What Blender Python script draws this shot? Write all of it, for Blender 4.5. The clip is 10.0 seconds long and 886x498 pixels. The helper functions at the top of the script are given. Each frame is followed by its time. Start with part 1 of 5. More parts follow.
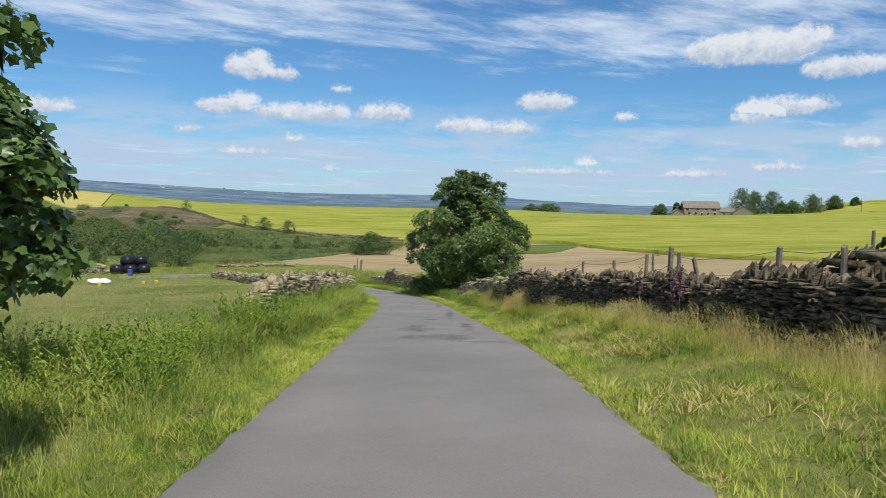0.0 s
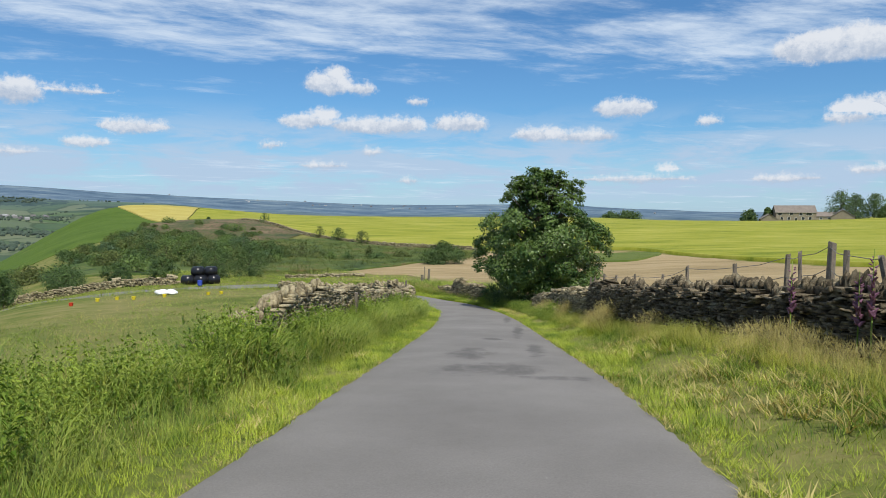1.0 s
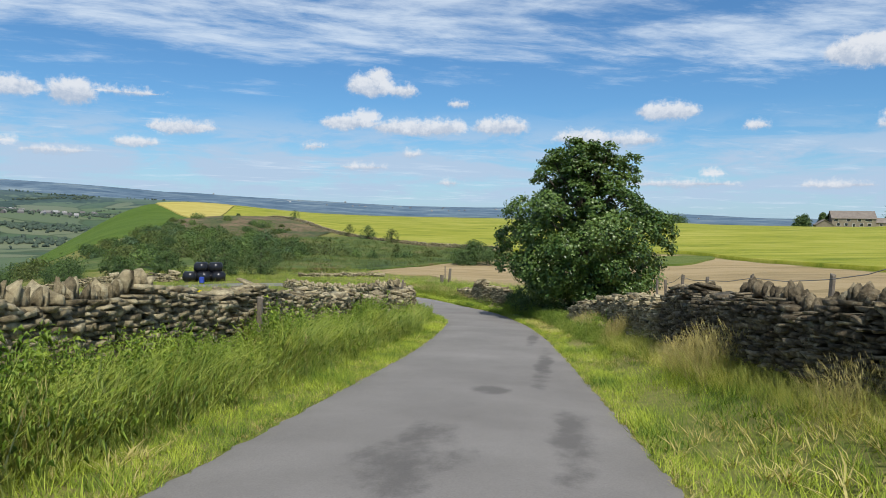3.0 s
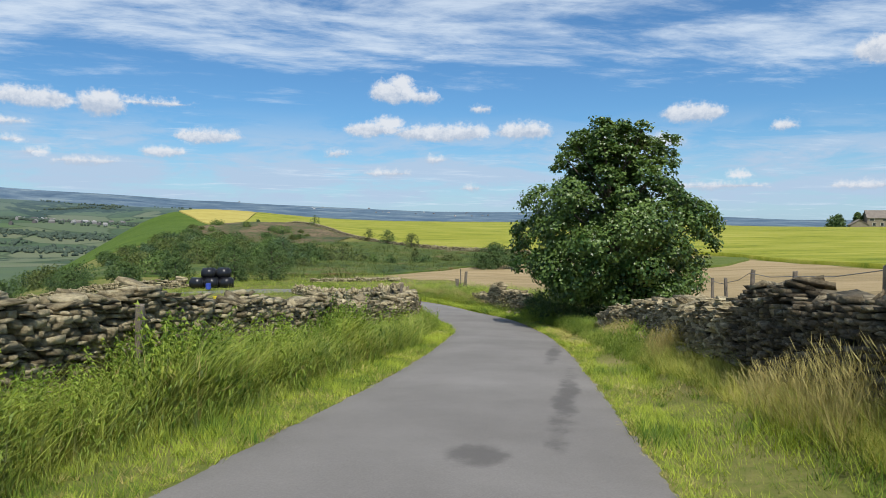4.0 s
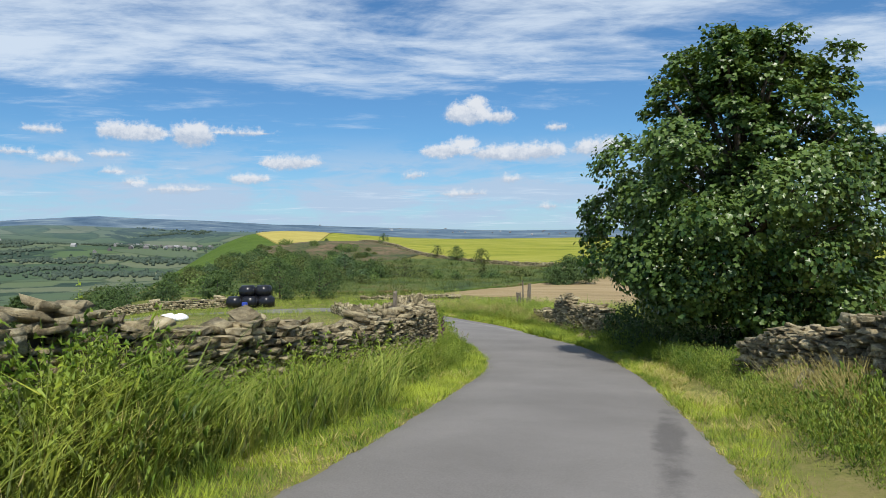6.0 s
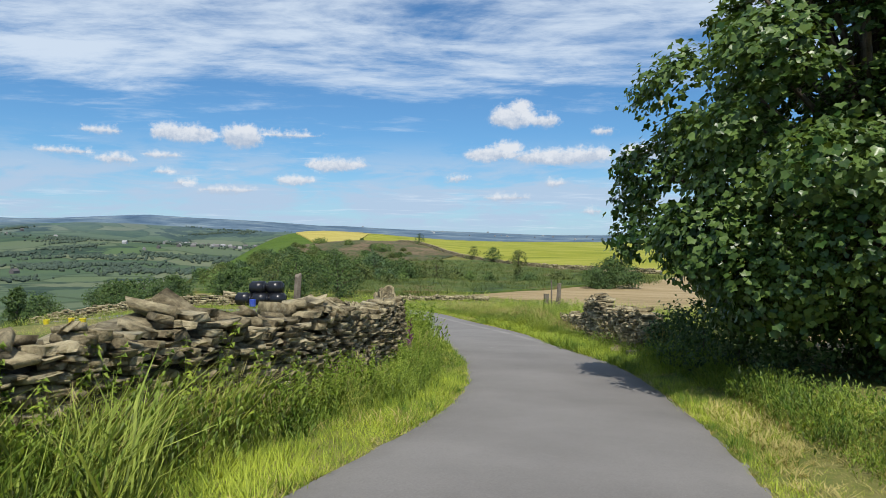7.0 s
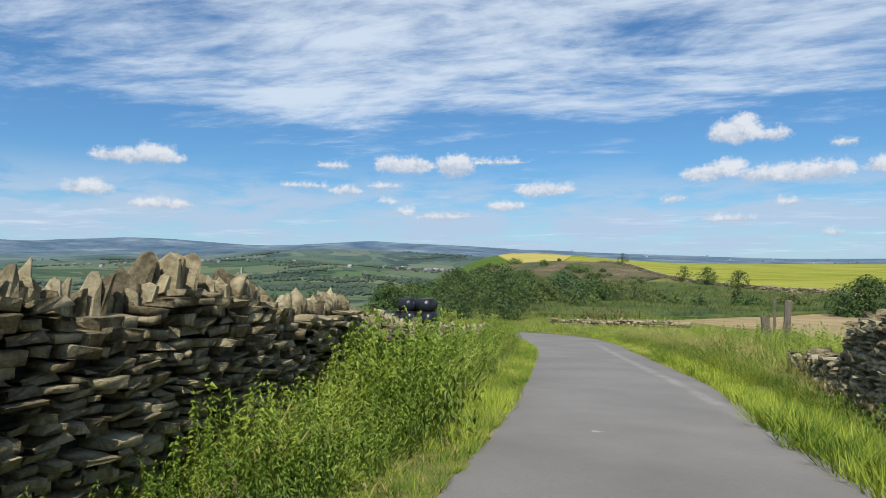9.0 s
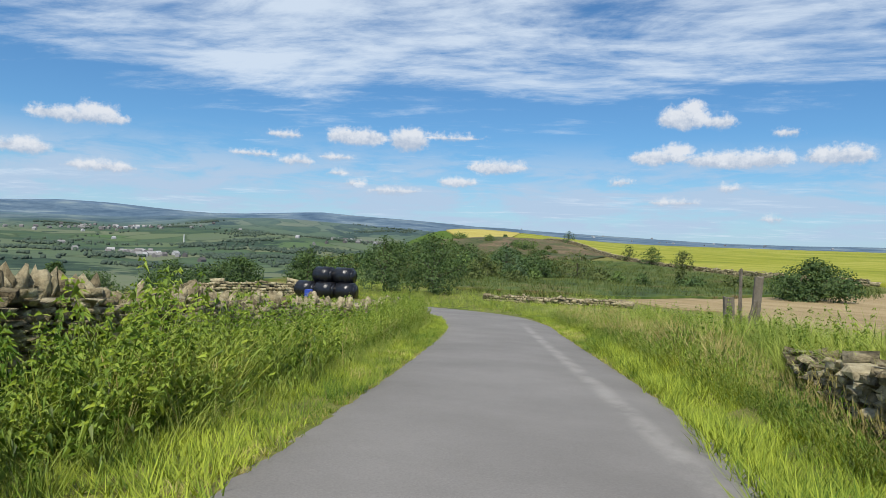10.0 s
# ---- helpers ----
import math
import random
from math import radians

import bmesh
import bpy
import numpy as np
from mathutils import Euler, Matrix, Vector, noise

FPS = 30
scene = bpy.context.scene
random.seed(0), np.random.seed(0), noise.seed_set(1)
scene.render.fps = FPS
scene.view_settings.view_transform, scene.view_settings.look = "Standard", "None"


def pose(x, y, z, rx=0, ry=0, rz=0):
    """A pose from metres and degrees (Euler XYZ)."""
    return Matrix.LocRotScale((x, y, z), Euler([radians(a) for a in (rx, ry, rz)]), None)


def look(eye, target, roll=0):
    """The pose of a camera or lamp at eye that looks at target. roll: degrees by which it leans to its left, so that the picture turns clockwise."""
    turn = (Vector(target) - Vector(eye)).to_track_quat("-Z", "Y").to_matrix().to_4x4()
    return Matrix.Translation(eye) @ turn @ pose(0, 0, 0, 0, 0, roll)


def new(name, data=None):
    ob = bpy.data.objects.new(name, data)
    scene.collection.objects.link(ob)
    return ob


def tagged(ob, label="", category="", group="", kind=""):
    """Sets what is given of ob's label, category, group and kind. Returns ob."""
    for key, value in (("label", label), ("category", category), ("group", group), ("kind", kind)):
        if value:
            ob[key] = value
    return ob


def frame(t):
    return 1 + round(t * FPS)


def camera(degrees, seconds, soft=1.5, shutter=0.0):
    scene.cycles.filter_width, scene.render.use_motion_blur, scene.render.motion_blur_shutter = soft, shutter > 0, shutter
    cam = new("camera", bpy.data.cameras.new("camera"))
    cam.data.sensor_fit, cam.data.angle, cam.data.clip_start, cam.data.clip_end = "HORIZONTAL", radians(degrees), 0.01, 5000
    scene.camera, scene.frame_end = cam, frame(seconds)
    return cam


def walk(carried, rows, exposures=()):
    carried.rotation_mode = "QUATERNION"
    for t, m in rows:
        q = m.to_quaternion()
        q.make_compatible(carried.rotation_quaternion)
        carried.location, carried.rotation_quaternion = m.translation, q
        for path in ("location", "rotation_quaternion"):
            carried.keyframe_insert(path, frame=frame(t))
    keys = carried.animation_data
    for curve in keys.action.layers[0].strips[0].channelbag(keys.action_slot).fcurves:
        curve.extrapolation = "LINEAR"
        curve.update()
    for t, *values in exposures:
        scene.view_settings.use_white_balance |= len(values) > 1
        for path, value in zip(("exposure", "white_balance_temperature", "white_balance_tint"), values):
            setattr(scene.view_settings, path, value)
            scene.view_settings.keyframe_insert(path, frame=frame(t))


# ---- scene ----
cam = camera(66.92, 10.0, soft=0.7)
PATH = [
    (0, pose(0.000, 0.000, 1.250, 86.150, -1.100, 0.000)),
    (0.5, pose(0.227, 2.051, 1.024, 85.847, -0.872, 2.614)),
    (1, pose(0.355, 4.030, 0.813, 86.928, -0.212, 6.488)),
    (1.5, pose(0.500, 6.202, 0.585, 89.068, 0.878, 7.084)),
    (2, pose(0.507, 8.342, 0.400, 88.359, 1.053, 7.462)),
    (2.5, pose(0.534, 10.514, 0.171, 87.630, -0.239, 7.322)),
    (2.7, pose(0.550, 11.328, 0.069, 87.060, -0.689, 8.441)),
    (3.8, pose(0.582, 15.443, -0.428, 87.490, -0.583, 11.321)),
    (4, pose(0.548, 16.273, -0.528, 87.534, -0.334, 11.836)),
    (4.5, pose(0.458, 18.415, -0.807, 87.645, 0.016, 15.044)),
    (5, pose(0.328, 20.552, -1.072, 87.533, 1.424, 13.684)),
    (5.5, pose(0.109, 22.765, -1.329, 89.010, 1.652, 17.018)),
    (5.7, pose(-0.005, 23.707, -1.427, 89.158, 1.007, 17.692)),
    (6.8, pose(-0.474, 29.754, -2.161, 89.593, 0.687, 20.903)),
    (7, pose(-0.616, 30.872, -2.265, 89.543, -0.168, 21.994)),
    (7.5, pose(-1.026, 33.627, -2.542, 89.000, 0.141, 23.585)),
    (8, pose(-1.506, 36.201, -2.789, 88.392, 0.458, 28.437)),
    (8.5, pose(-1.970, 38.680, -3.038, 90.314, 0.285, 35.073)),
    (9, pose(-2.695, 41.240, -3.242, 91.583, -0.203, 39.714)),
    (9.5, pose(-3.622, 43.911, -3.443, 91.367, -0.777, 42.616)),
    (10, pose(-4.592, 46.513, -3.690, 89.519, -2.061, 35.475)),
]
walk(cam, PATH)

# ---- light: clear summer sky with scattered cloud, sun high behind the car ----
SUN_AZ = math.radians(155.0)      # clockwise from +y
SUN_EL = math.radians(59.0)
sun_vec = Vector((math.sin(SUN_AZ) * math.cos(SUN_EL), math.cos(SUN_AZ) * math.cos(SUN_EL), math.sin(SUN_EL)))
sun_data = bpy.data.lights.new("sun", "SUN")
sun_data.energy, sun_data.angle, sun_data.color = 4.5, math.radians(0.6), (1.0, 0.95, 0.86)
sun_lamp = new("sun", sun_data)
sun_lamp.matrix_world = look(sun_vec * 60, (0, 0, 0))


class Nodes:
    """Short hand for a node tree."""

    def __init__(self, tree):
        self.t = tree

    def put(self, kind, **sets):
        n = self.t.nodes.new(kind)
        for k, v in sets.items():
            setattr(n, k, v)
        return n

    def plug(self, socket, value):
        if isinstance(value, bpy.types.NodeSocket):
            self.t.links.new(value, socket)
        elif value is not None:
            socket.default_value = value

    def math(self, op, a, b=None, c=None, clamp=False):
        n = self.put("ShaderNodeMath", operation=op, use_clamp=clamp)
        for s, v in zip(n.inputs, (a, b, c)):
            self.plug(s, v)
        return n.outputs[0]

    def step(self, v, lo, hi, a=0.0, b=1.0):
        n = self.put("ShaderNodeMapRange", interpolation_type="SMOOTHSTEP")
        for s, q in zip(n.inputs, (v, lo, hi, a, b)):
            self.plug(s, q)
        return n.outputs[0]

    def mix(self, f, a, b, kind="MIX"):
        n = self.put("ShaderNodeMix", data_type="RGBA", blend_type=kind)
        self.plug(n.inputs[0], f)
        for s, v in ((n.inputs[6], a), (n.inputs[7], b)):
            self.plug(s, (*v, 1) if isinstance(v, tuple) and len(v) == 3 else v)
        return n.outputs[2]

    def noise(self, vec, scale, detail=4.0, rough=0.55, warp=0.0):
        n = self.put("ShaderNodeTexNoise")
        self.plug(n.inputs["Vector"], vec)
        n.inputs["Scale"].default_value, n.inputs["Detail"].default_value = scale, detail
        n.inputs["Roughness"].default_value, n.inputs["Distortion"].default_value = rough, warp
        return n.outputs[0]

    def ramp(self, f, stops):
        n = self.put("ShaderNodeValToRGB")
        while len(n.color_ramp.elements) < len(stops):
            n.color_ramp.elements.new(0.5)
        for e, (p, c) in zip(n.color_ramp.elements, stops):
            e.position, e.color = p, (*c, 1)
        self.plug(n.inputs[0], f)
        return n.outputs[0]

    def combine(self, x, y, z):
        n = self.put("ShaderNodeCombineXYZ")
        for s, v in zip(n.inputs, (x, y, z)):
            self.plug(s, v)
        return n.outputs[0]


# cumulus: bearing to the left of +y, height, half width, half height (degrees)
CLOUDS = [
    (16.1, 10.5, 2.0, 1.1), (15.5, 11.2, 1.1, 0.8), (13.5, 10.2, 1.3, 0.66), (17.7, 7.5, 2.4, 0.75), (16.6, 8.0, 1.3, 0.7),
    (12.1, 7.2, 3.9, 0.85), (9.2, 7.4, 1.2, 0.75), (5.1, 7.4, 2.3, 0.85), (8.6, 9.3, 0.95, 0.4), (-1.8, 6.5, 2.3, 0.72),
    (-5.4, 6.3, 2.5, 0.66), (-8.4, 8.5, 2.4, 0.9), (-24.1, 12.0, 4.8, 1.5), (-27.9, 12.7, 1.6, 0.9), (-30.5, 10.3, 2.9, 0.9),
    (-14.9, 7.3, 0.9, 0.4), (-26.5, 7.7, 3.4, 0.85), (-24.4, 7.0, 1.6, 0.57), (-31.9, 4.9, 1.4, 0.55), (30.1, 6.6, 1.7, 0.5),
    (20.8, 5.5, 0.9, 0.36), (9.4, 2.7, 0.95, 0.33), (-12.0, 3.6, 0.9, 0.35), (-26.3, 3.2, 1.7, 0.38), (-9.3, 2.8, 4.2, 0.36),
    (-20.5, 2.7, 2.5, 0.36), (12.5, 5.1, 0.85, 0.33), (43.1, 8.6, 2.5, 0.85), (38.7, 8.5, 1.7, 1.15), (35.1, 8.9, 2.5, 0.28),
    (31.4, 6.5, 2.2, 0.7), (34.5, 5.2, 1.6, 0.5), (43.0, 4.8, 0.9, 0.42), (44.5, 5.6, 0.9, 0.3), (44.8, 6.9, 1.4, 0.3),
    (16.7, 3.9, 1.9, 0.33), (64.2, 8.5, 3.3, 0.7), (63.0, 8.9, 1.5, 0.8), (67.7, 5.9, 1.7, 0.75), (62.6, 4.9, 2.4, 0.52),
    (48.0, 6.4, 1.3, 0.48), (39.7, 4.3, 2.1, 0.34), (51.4, 6.8, 1.8, 0.33), (49.0, 8.5, 1.4, 0.33),
]


def sky_world():
    world = bpy.data.worlds.new("sky")
    world.use_nodes = True
    scene.world = world
    world.node_tree.nodes.clear()
    n = Nodes(world.node_tree)
    sky = n.put("ShaderNodeTexSky", sky_type="NISHITA")
    sky.sun_disc = False
    sky.sun_elevation, sky.sun_rotation = SUN_EL, SUN_AZ
    sky.altitude, sky.air_density, sky.dust_density, sky.ozone_density = 250, 1.0, 0.5, 2.4
    way = n.put("ShaderNodeTexCoord").outputs["Generated"]
    sep = n.put("ShaderNodeSeparateXYZ")
    n.plug(sep.inputs[0], way)
    x, y, z = sep.outputs
    az = n.math("MULTIPLY", n.math("ARCTAN2", n.math("MULTIPLY", x, -1.0), y), 57.2958)
    el = n.math("MULTIPLY", n.math("ARCSINE", z), 57.2958)
    grid = n.combine(az, el, 0.0)
    wob = n.math("SUBTRACT", n.noise(grid, 0.9, 5, 0.6), 0.5)
    fine = n.math("SUBTRACT", n.noise(grid, 3.2, 5, 0.62), 0.5)
    rough = n.math("ADD", n.math("MULTIPLY", wob, 1.5), n.math("MULTIPLY", fine, 0.8))
    body, lit = None, None
    for a, e, w, h in CLOUDS:
        w, h = w * 1.05, h * 1.05
        dx, dy = n.math("SUBTRACT", az, a), n.math("SUBTRACT", el, e)
        u, v = n.math("DIVIDE", dx, w), n.math("DIVIDE", dy, h)
        flat = n.math("MAXIMUM", v, n.math("MULTIPLY", v, -1.4))
        k0 = n.math("SQRT", n.math("MULTIPLY_ADD", u, u, n.math("MULTIPLY", flat, flat)))
        uu, vv = n.math("DIVIDE", u, w), n.math("DIVIDE", flat, h)
        k1 = n.math("SQRT", n.math("MULTIPLY_ADD", uu, uu, n.math("MULTIPLY", vv, vv)))
        # depth inside the edge, in degrees
        c = n.math("DIVIDE", n.math("MULTIPLY", k0, n.math("SUBTRACT", 1.0, k0)), n.math("MAXIMUM", k1, 0.02))
        c = n.math("MINIMUM", c, 0.7)
        top = n.math("MULTIPLY", n.math("GREATER_THAN", c, -0.6), n.math("ADD", v, 1.6))
        body = c if body is None else n.math("MAXIMUM", body, c)
        lit = top if lit is None else n.math("MAXIMUM", lit, top)
    dens = n.math("ADD", body, n.math("MULTIPLY", rough, 0.95))
    cover = n.step(dens, -0.22, 0.5)
    white = n.step(n.math("ADD", n.math("SUBTRACT", lit, 1.6), n.math("MULTIPLY", rough, 1.6)), -0.75, 0.75)
    puff = n.mix(white, (0.45, 0.53, 0.66), (0.78, 0.81, 0.86))
    # high streaks of ice cloud, drawn out along a flat layer above
    flat_z = n.math("MAXIMUM", n.math("ADD", z, 0.05), 0.02)
    px, py = n.math("DIVIDE", x, flat_z), n.math("DIVIDE", y, flat_z)
    rx = n.math("ADD", n.math("MULTIPLY", px, 0.94), n.math("MULTIPLY", py, 0.20))
    ry = n.math("SUBTRACT", n.math("MULTIPLY", py, 0.94), n.math("MULTIPLY", px, 0.34))
    layer = n.combine(n.math("MULTIPLY", rx, 0.72), ry, 0.0)
    s1 = n.noise(layer, 1.15, 7, 0.62, 0.5)
    s2 = n.noise(n.combine(n.math("MULTIPLY", rx, 0.55), n.math("MULTIPLY", ry, 1.1), 3.0), 4.2, 6, 0.65, 0.3)
    s3 = n.noise(n.combine(n.math("MULTIPLY", px, 0.5), py, 8.0), 0.5, 3, 0.5)
    ice = n.math("ADD", n.math("ADD", n.math("MULTIPLY", s1, 0.85), n.math("MULTIPLY", s2, 0.5)), n.math("MULTIPLY", s3, 0.35))
    high = n.step(el, 9.5, 15.5)
    low = n.step(el, 7.0, 2.0)
    lift = n.math("ADD", n.math("MULTIPLY", high, 0.2), n.math("MULTIPLY", low, 0.03))
    veil = n.step(n.math("ADD", ice, lift), 0.90, 1.22, 0.0, 0.86)
    # thin banked cloud towards the skyline
    bank = n.noise(n.combine(n.math("MULTIPLY", az, 0.22), el, 5.0), 0.62, 6, 0.6, 0.4)
    banked = n.math("MULTIPLY", n.step(bank, 0.36, 0.58, 0.0, 0.9), n.math("MULTIPLY", n.step(el, 0.3, 2.0), n.step(el, 9.5, 4.5)))
    base = n.mix(1.0, sky.outputs[0], (SKY_GAIN * 0.63, SKY_GAIN * 1.03, SKY_GAIN * 1.32), "MULTIPLY")
    base = n.mix(n.step(el, 8.0, 0.0, 0.0, 0.6), base, (0.50, 0.66, 0.84))
    sky_c = n.mix(banked, base, (0.46, 0.595, 0.775))
    sky_c = n.mix(veil, sky_c, (0.70, 0.80, 0.92))
    sky_c = n.mix(n.math("MULTIPLY", cover, 0.94), sky_c, puff)
    back = n.put("ShaderNodeBackground")
    n.plug(back.inputs[0], sky_c)
    back.inputs[1].default_value = 1.0
    out = n.put("ShaderNodeOutputWorld")
    n.plug(out.inputs[0], back.outputs[0])


SKY_GAIN = 0.09
sky_world()

# ---- materials ----
def material(name, rough=0.85, spec=0.3):
    m = bpy.data.materials.new(name)
    m.use_nodes = True
    n = Nodes(m.node_tree)
    b = m.node_tree.nodes["Principled BSDF"]
    b.inputs["Roughness"].default_value = rough
    b.inputs["Specular IOR Level"].default_value = spec
    return m, n, b


def place(n):
    return n.put("ShaderNodeNewGeometry").outputs["Position"]


def bump(n, b, height, strength=0.4, dist=0.02):
    k = n.put("ShaderNodeBump")
    k.inputs["Strength"].default_value, k.inputs["Distance"].default_value = strength, dist
    n.plug(k.inputs["Height"], height)
    n.plug(b.inputs["Normal"], k.outputs[0])


def noisy(name, stops, scale, rough=0.85, relief=0.0, fine=8.0, spec=0.3, local=False):
    """Two scales of noise through a ramp."""
    m, n, b = material(name, rough, spec)
    p = n.put("ShaderNodeTexCoord").outputs["Object"] if local else place(n)
    big, small = n.noise(p, scale, 4), n.noise(p, scale * fine, 5)
    f = n.math("ADD", n.math("MULTIPLY", big, 0.6), n.math("MULTIPLY", small, 0.4))
    n.plug(b.inputs["Base Color"], n.ramp(f, stops))
    if relief:
        bump(n, b, small, 0.5, relief)
    return m


def leafy(name, dark, light, rough=0.55, glow=0.35, sward=0.0):
    """Leaf or blade: varied from piece to piece, lets some light through."""
    m, n, b = material(name, rough, 0.35)
    g = n.put("ShaderNodeNewGeometry")
    rnd = g.outputs["Random Per Island"]
    big = n.noise(g.outputs["Position"], 0.7, 3)
    big = n.math("ADD", n.math("MULTIPLY", big, 0.55), n.math("MULTIPLY", n.noise(g.outputs["Position"], 2.6, 3), 0.45))
    f = n.math("ADD", n.math("MULTIPLY", rnd, 0.5), n.math("MULTIPLY", n.step(big, 0.36, 0.64), 0.5), clamp=True)
    c = n.ramp(f, [(0.15, dark), (0.9, light)])
    n.plug(b.inputs["Base Color"], c)
    if sward:
        # thick swards catch the light as a whole, so blades lean their shading upwards
        tip = n.put("ShaderNodeVectorMath", operation="SCALE")
        n.plug(tip.inputs[0], g.outputs["Normal"])
        tip.inputs["Scale"].default_value = 1 - sward
        up = n.put("ShaderNodeVectorMath", operation="ADD")
        n.plug(up.inputs[0], tip.outputs[0])
        up.inputs[1].default_value = (0, 0, sward)
        unit = n.put("ShaderNodeVectorMath", operation="NORMALIZE")
        n.plug(unit.inputs[0], up.outputs[0])
        n.plug(b.inputs["Normal"], unit.outputs[0])
    tr = n.put("ShaderNodeBsdfTranslucent")
    n.plug(tr.inputs[0], n.mix(1.0, c, (1.25, 1.15, 0.55), "MULTIPLY"))
    ms = n.put("ShaderNodeMixShader")
    ms.inputs[0].default_value = glow
    n.plug(ms.inputs[1], b.outputs[0])
    n.plug(ms.inputs[2], tr.outputs[0])
    n.plug(m.node_tree.nodes["Material Output"].inputs[0], ms.outputs[0])
    return m


def stone_mat(name, stops, per_object):
    m, n, b = material(name, 0.92, 0.2)
    p = place(n)
    rnd = n.put("ShaderNodeObjectInfo").outputs["Random"] if per_object else n.put("ShaderNodeNewGeometry").outputs["Random Per Island"]
    grain = n.noise(p, 9, 6, 0.65)
    f = n.math("ADD", n.math("MULTIPLY", rnd, 0.5), n.math("MULTIPLY", n.step(grain, 0.25, 0.75), 0.5), clamp=True)
    c = n.ramp(f, stops)
    lichen = n.step(n.noise(p, 3.2, 6, 0.7), 0.58, 0.68)
    c = n.mix(n.math("MULTIPLY", lichen, 0.5), c, (0.44, 0.42, 0.30))
    c = n.mix(n.step(n.noise(p, 2.1, 6, 0.75), 0.49, 0.64, 0.0, 0.55), c, (0.085, 0.075, 0.05))
    n.plug(b.inputs["Base Color"], c)
    bump(n, b, n.math("ADD", n.noise(p, 14, 5, 0.7), n.math("MULTIPLY", n.noise(p, 60, 4, 0.7), 0.5)), 1.0, 0.035)
    return m


STONE = [(0.1, (0.10, 0.08, 0.046)), (0.36, (0.25, 0.205, 0.12)), (0.62, (0.42, 0.355, 0.215)), (0.95, (0.60, 0.52, 0.335))]
# darker ramp of the same stone, for the lane wall and the slab wall
DARK_STONE = [(0.1, (0.045, 0.036, 0.023)), (0.4, (0.12, 0.096, 0.062)), (0.7, (0.23, 0.188, 0.12)), (0.95, (0.40, 0.34, 0.225))]
M_STONE_PIECE = stone_mat("gritstone_piece", STONE, True)
M_STONE_BULK = stone_mat("gritstone_bulk", STONE, False)
M_DARK_PIECE = stone_mat("dark_gritstone_piece", DARK_STONE, True)
M_DARK_BULK = stone_mat("dark_gritstone_bulk", DARK_STONE, False)
M_CORE = noisy("wall_core", [(0.3, (0.03, 0.026, 0.02)), (0.7, (0.08, 0.07, 0.055))], 3.0)
M_LEAF = leafy("sycamore_leaf", (0.026, 0.07, 0.012), (0.165, 0.245, 0.06), 0.34, 0.24)
M_SCRUB = leafy("scrub_leaf", (0.024, 0.055, 0.014), (0.11, 0.175, 0.045), 0.6, 0.25, 0.35)
M_OLIVE = leafy("olive_leaf", (0.04, 0.065, 0.014), (0.16, 0.19, 0.05), 0.6, 0.25, 0.35)
M_HAZEL = leafy("hazel_leaf", (0.05, 0.10, 0.018), (0.17, 0.245, 0.06), 0.6, 0.25, 0.35)
M_PALE = leafy("grey_green_leaf", (0.045, 0.085, 0.035), (0.13, 0.2, 0.09), 0.6, 0.2)
M_GRASS = leafy("verge_grass", (0.06, 0.135, 0.008), (0.46, 0.53, 0.06), 0.6, 0.28, 0.45)
M_RANK = leafy("rank_grass", (0.11, 0.19, 0.022), (0.46, 0.52, 0.11), 0.6, 0.32, 0.65)
M_WEED = leafy("weed_leaf", (0.10, 0.19, 0.02), (0.40, 0.51, 0.10), 0.5, 0.42, 0.55)
M_FERN = leafy("bracken_frond", (0.035, 0.065, 0.011), (0.165, 0.19, 0.038), 0.6, 0.3, 0.4)
# far woods: leaf colour blued for distance haze
M_FARWOOD = leafy("far_canopy", (0.036, 0.06, 0.046), (0.08, 0.115, 0.075), 0.8, 0.1, 0.5)
M_TAWNY = leafy("tawny_grass", (0.15, 0.20, 0.024), (0.60, 0.57, 0.15), 0.6, 0.34, 0.6)
M_STRAW = leafy("dry_grass", (0.30, 0.25, 0.075), (0.60, 0.52, 0.22), 0.7, 0.3, 0.4)
M_PINK = leafy("foxglove_flower", (0.16, 0.07, 0.11), (0.28, 0.14, 0.22), 0.6, 0.3)
M_BARK = noisy("bark", [(0.3, (0.05, 0.04, 0.03)), (0.7, (0.16, 0.13, 0.10))], 5, 0.9, 0.02)
M_POST = noisy("weathered_post", [(0.3, (0.10, 0.08, 0.06)), (0.7, (0.27, 0.23, 0.18))], 6, 0.9, 0.01)
M_WIRE = noisy("fence_wire", [(0.3, (0.12, 0.11, 0.10)), (0.7, (0.22, 0.21, 0.2))], 20, 0.6)


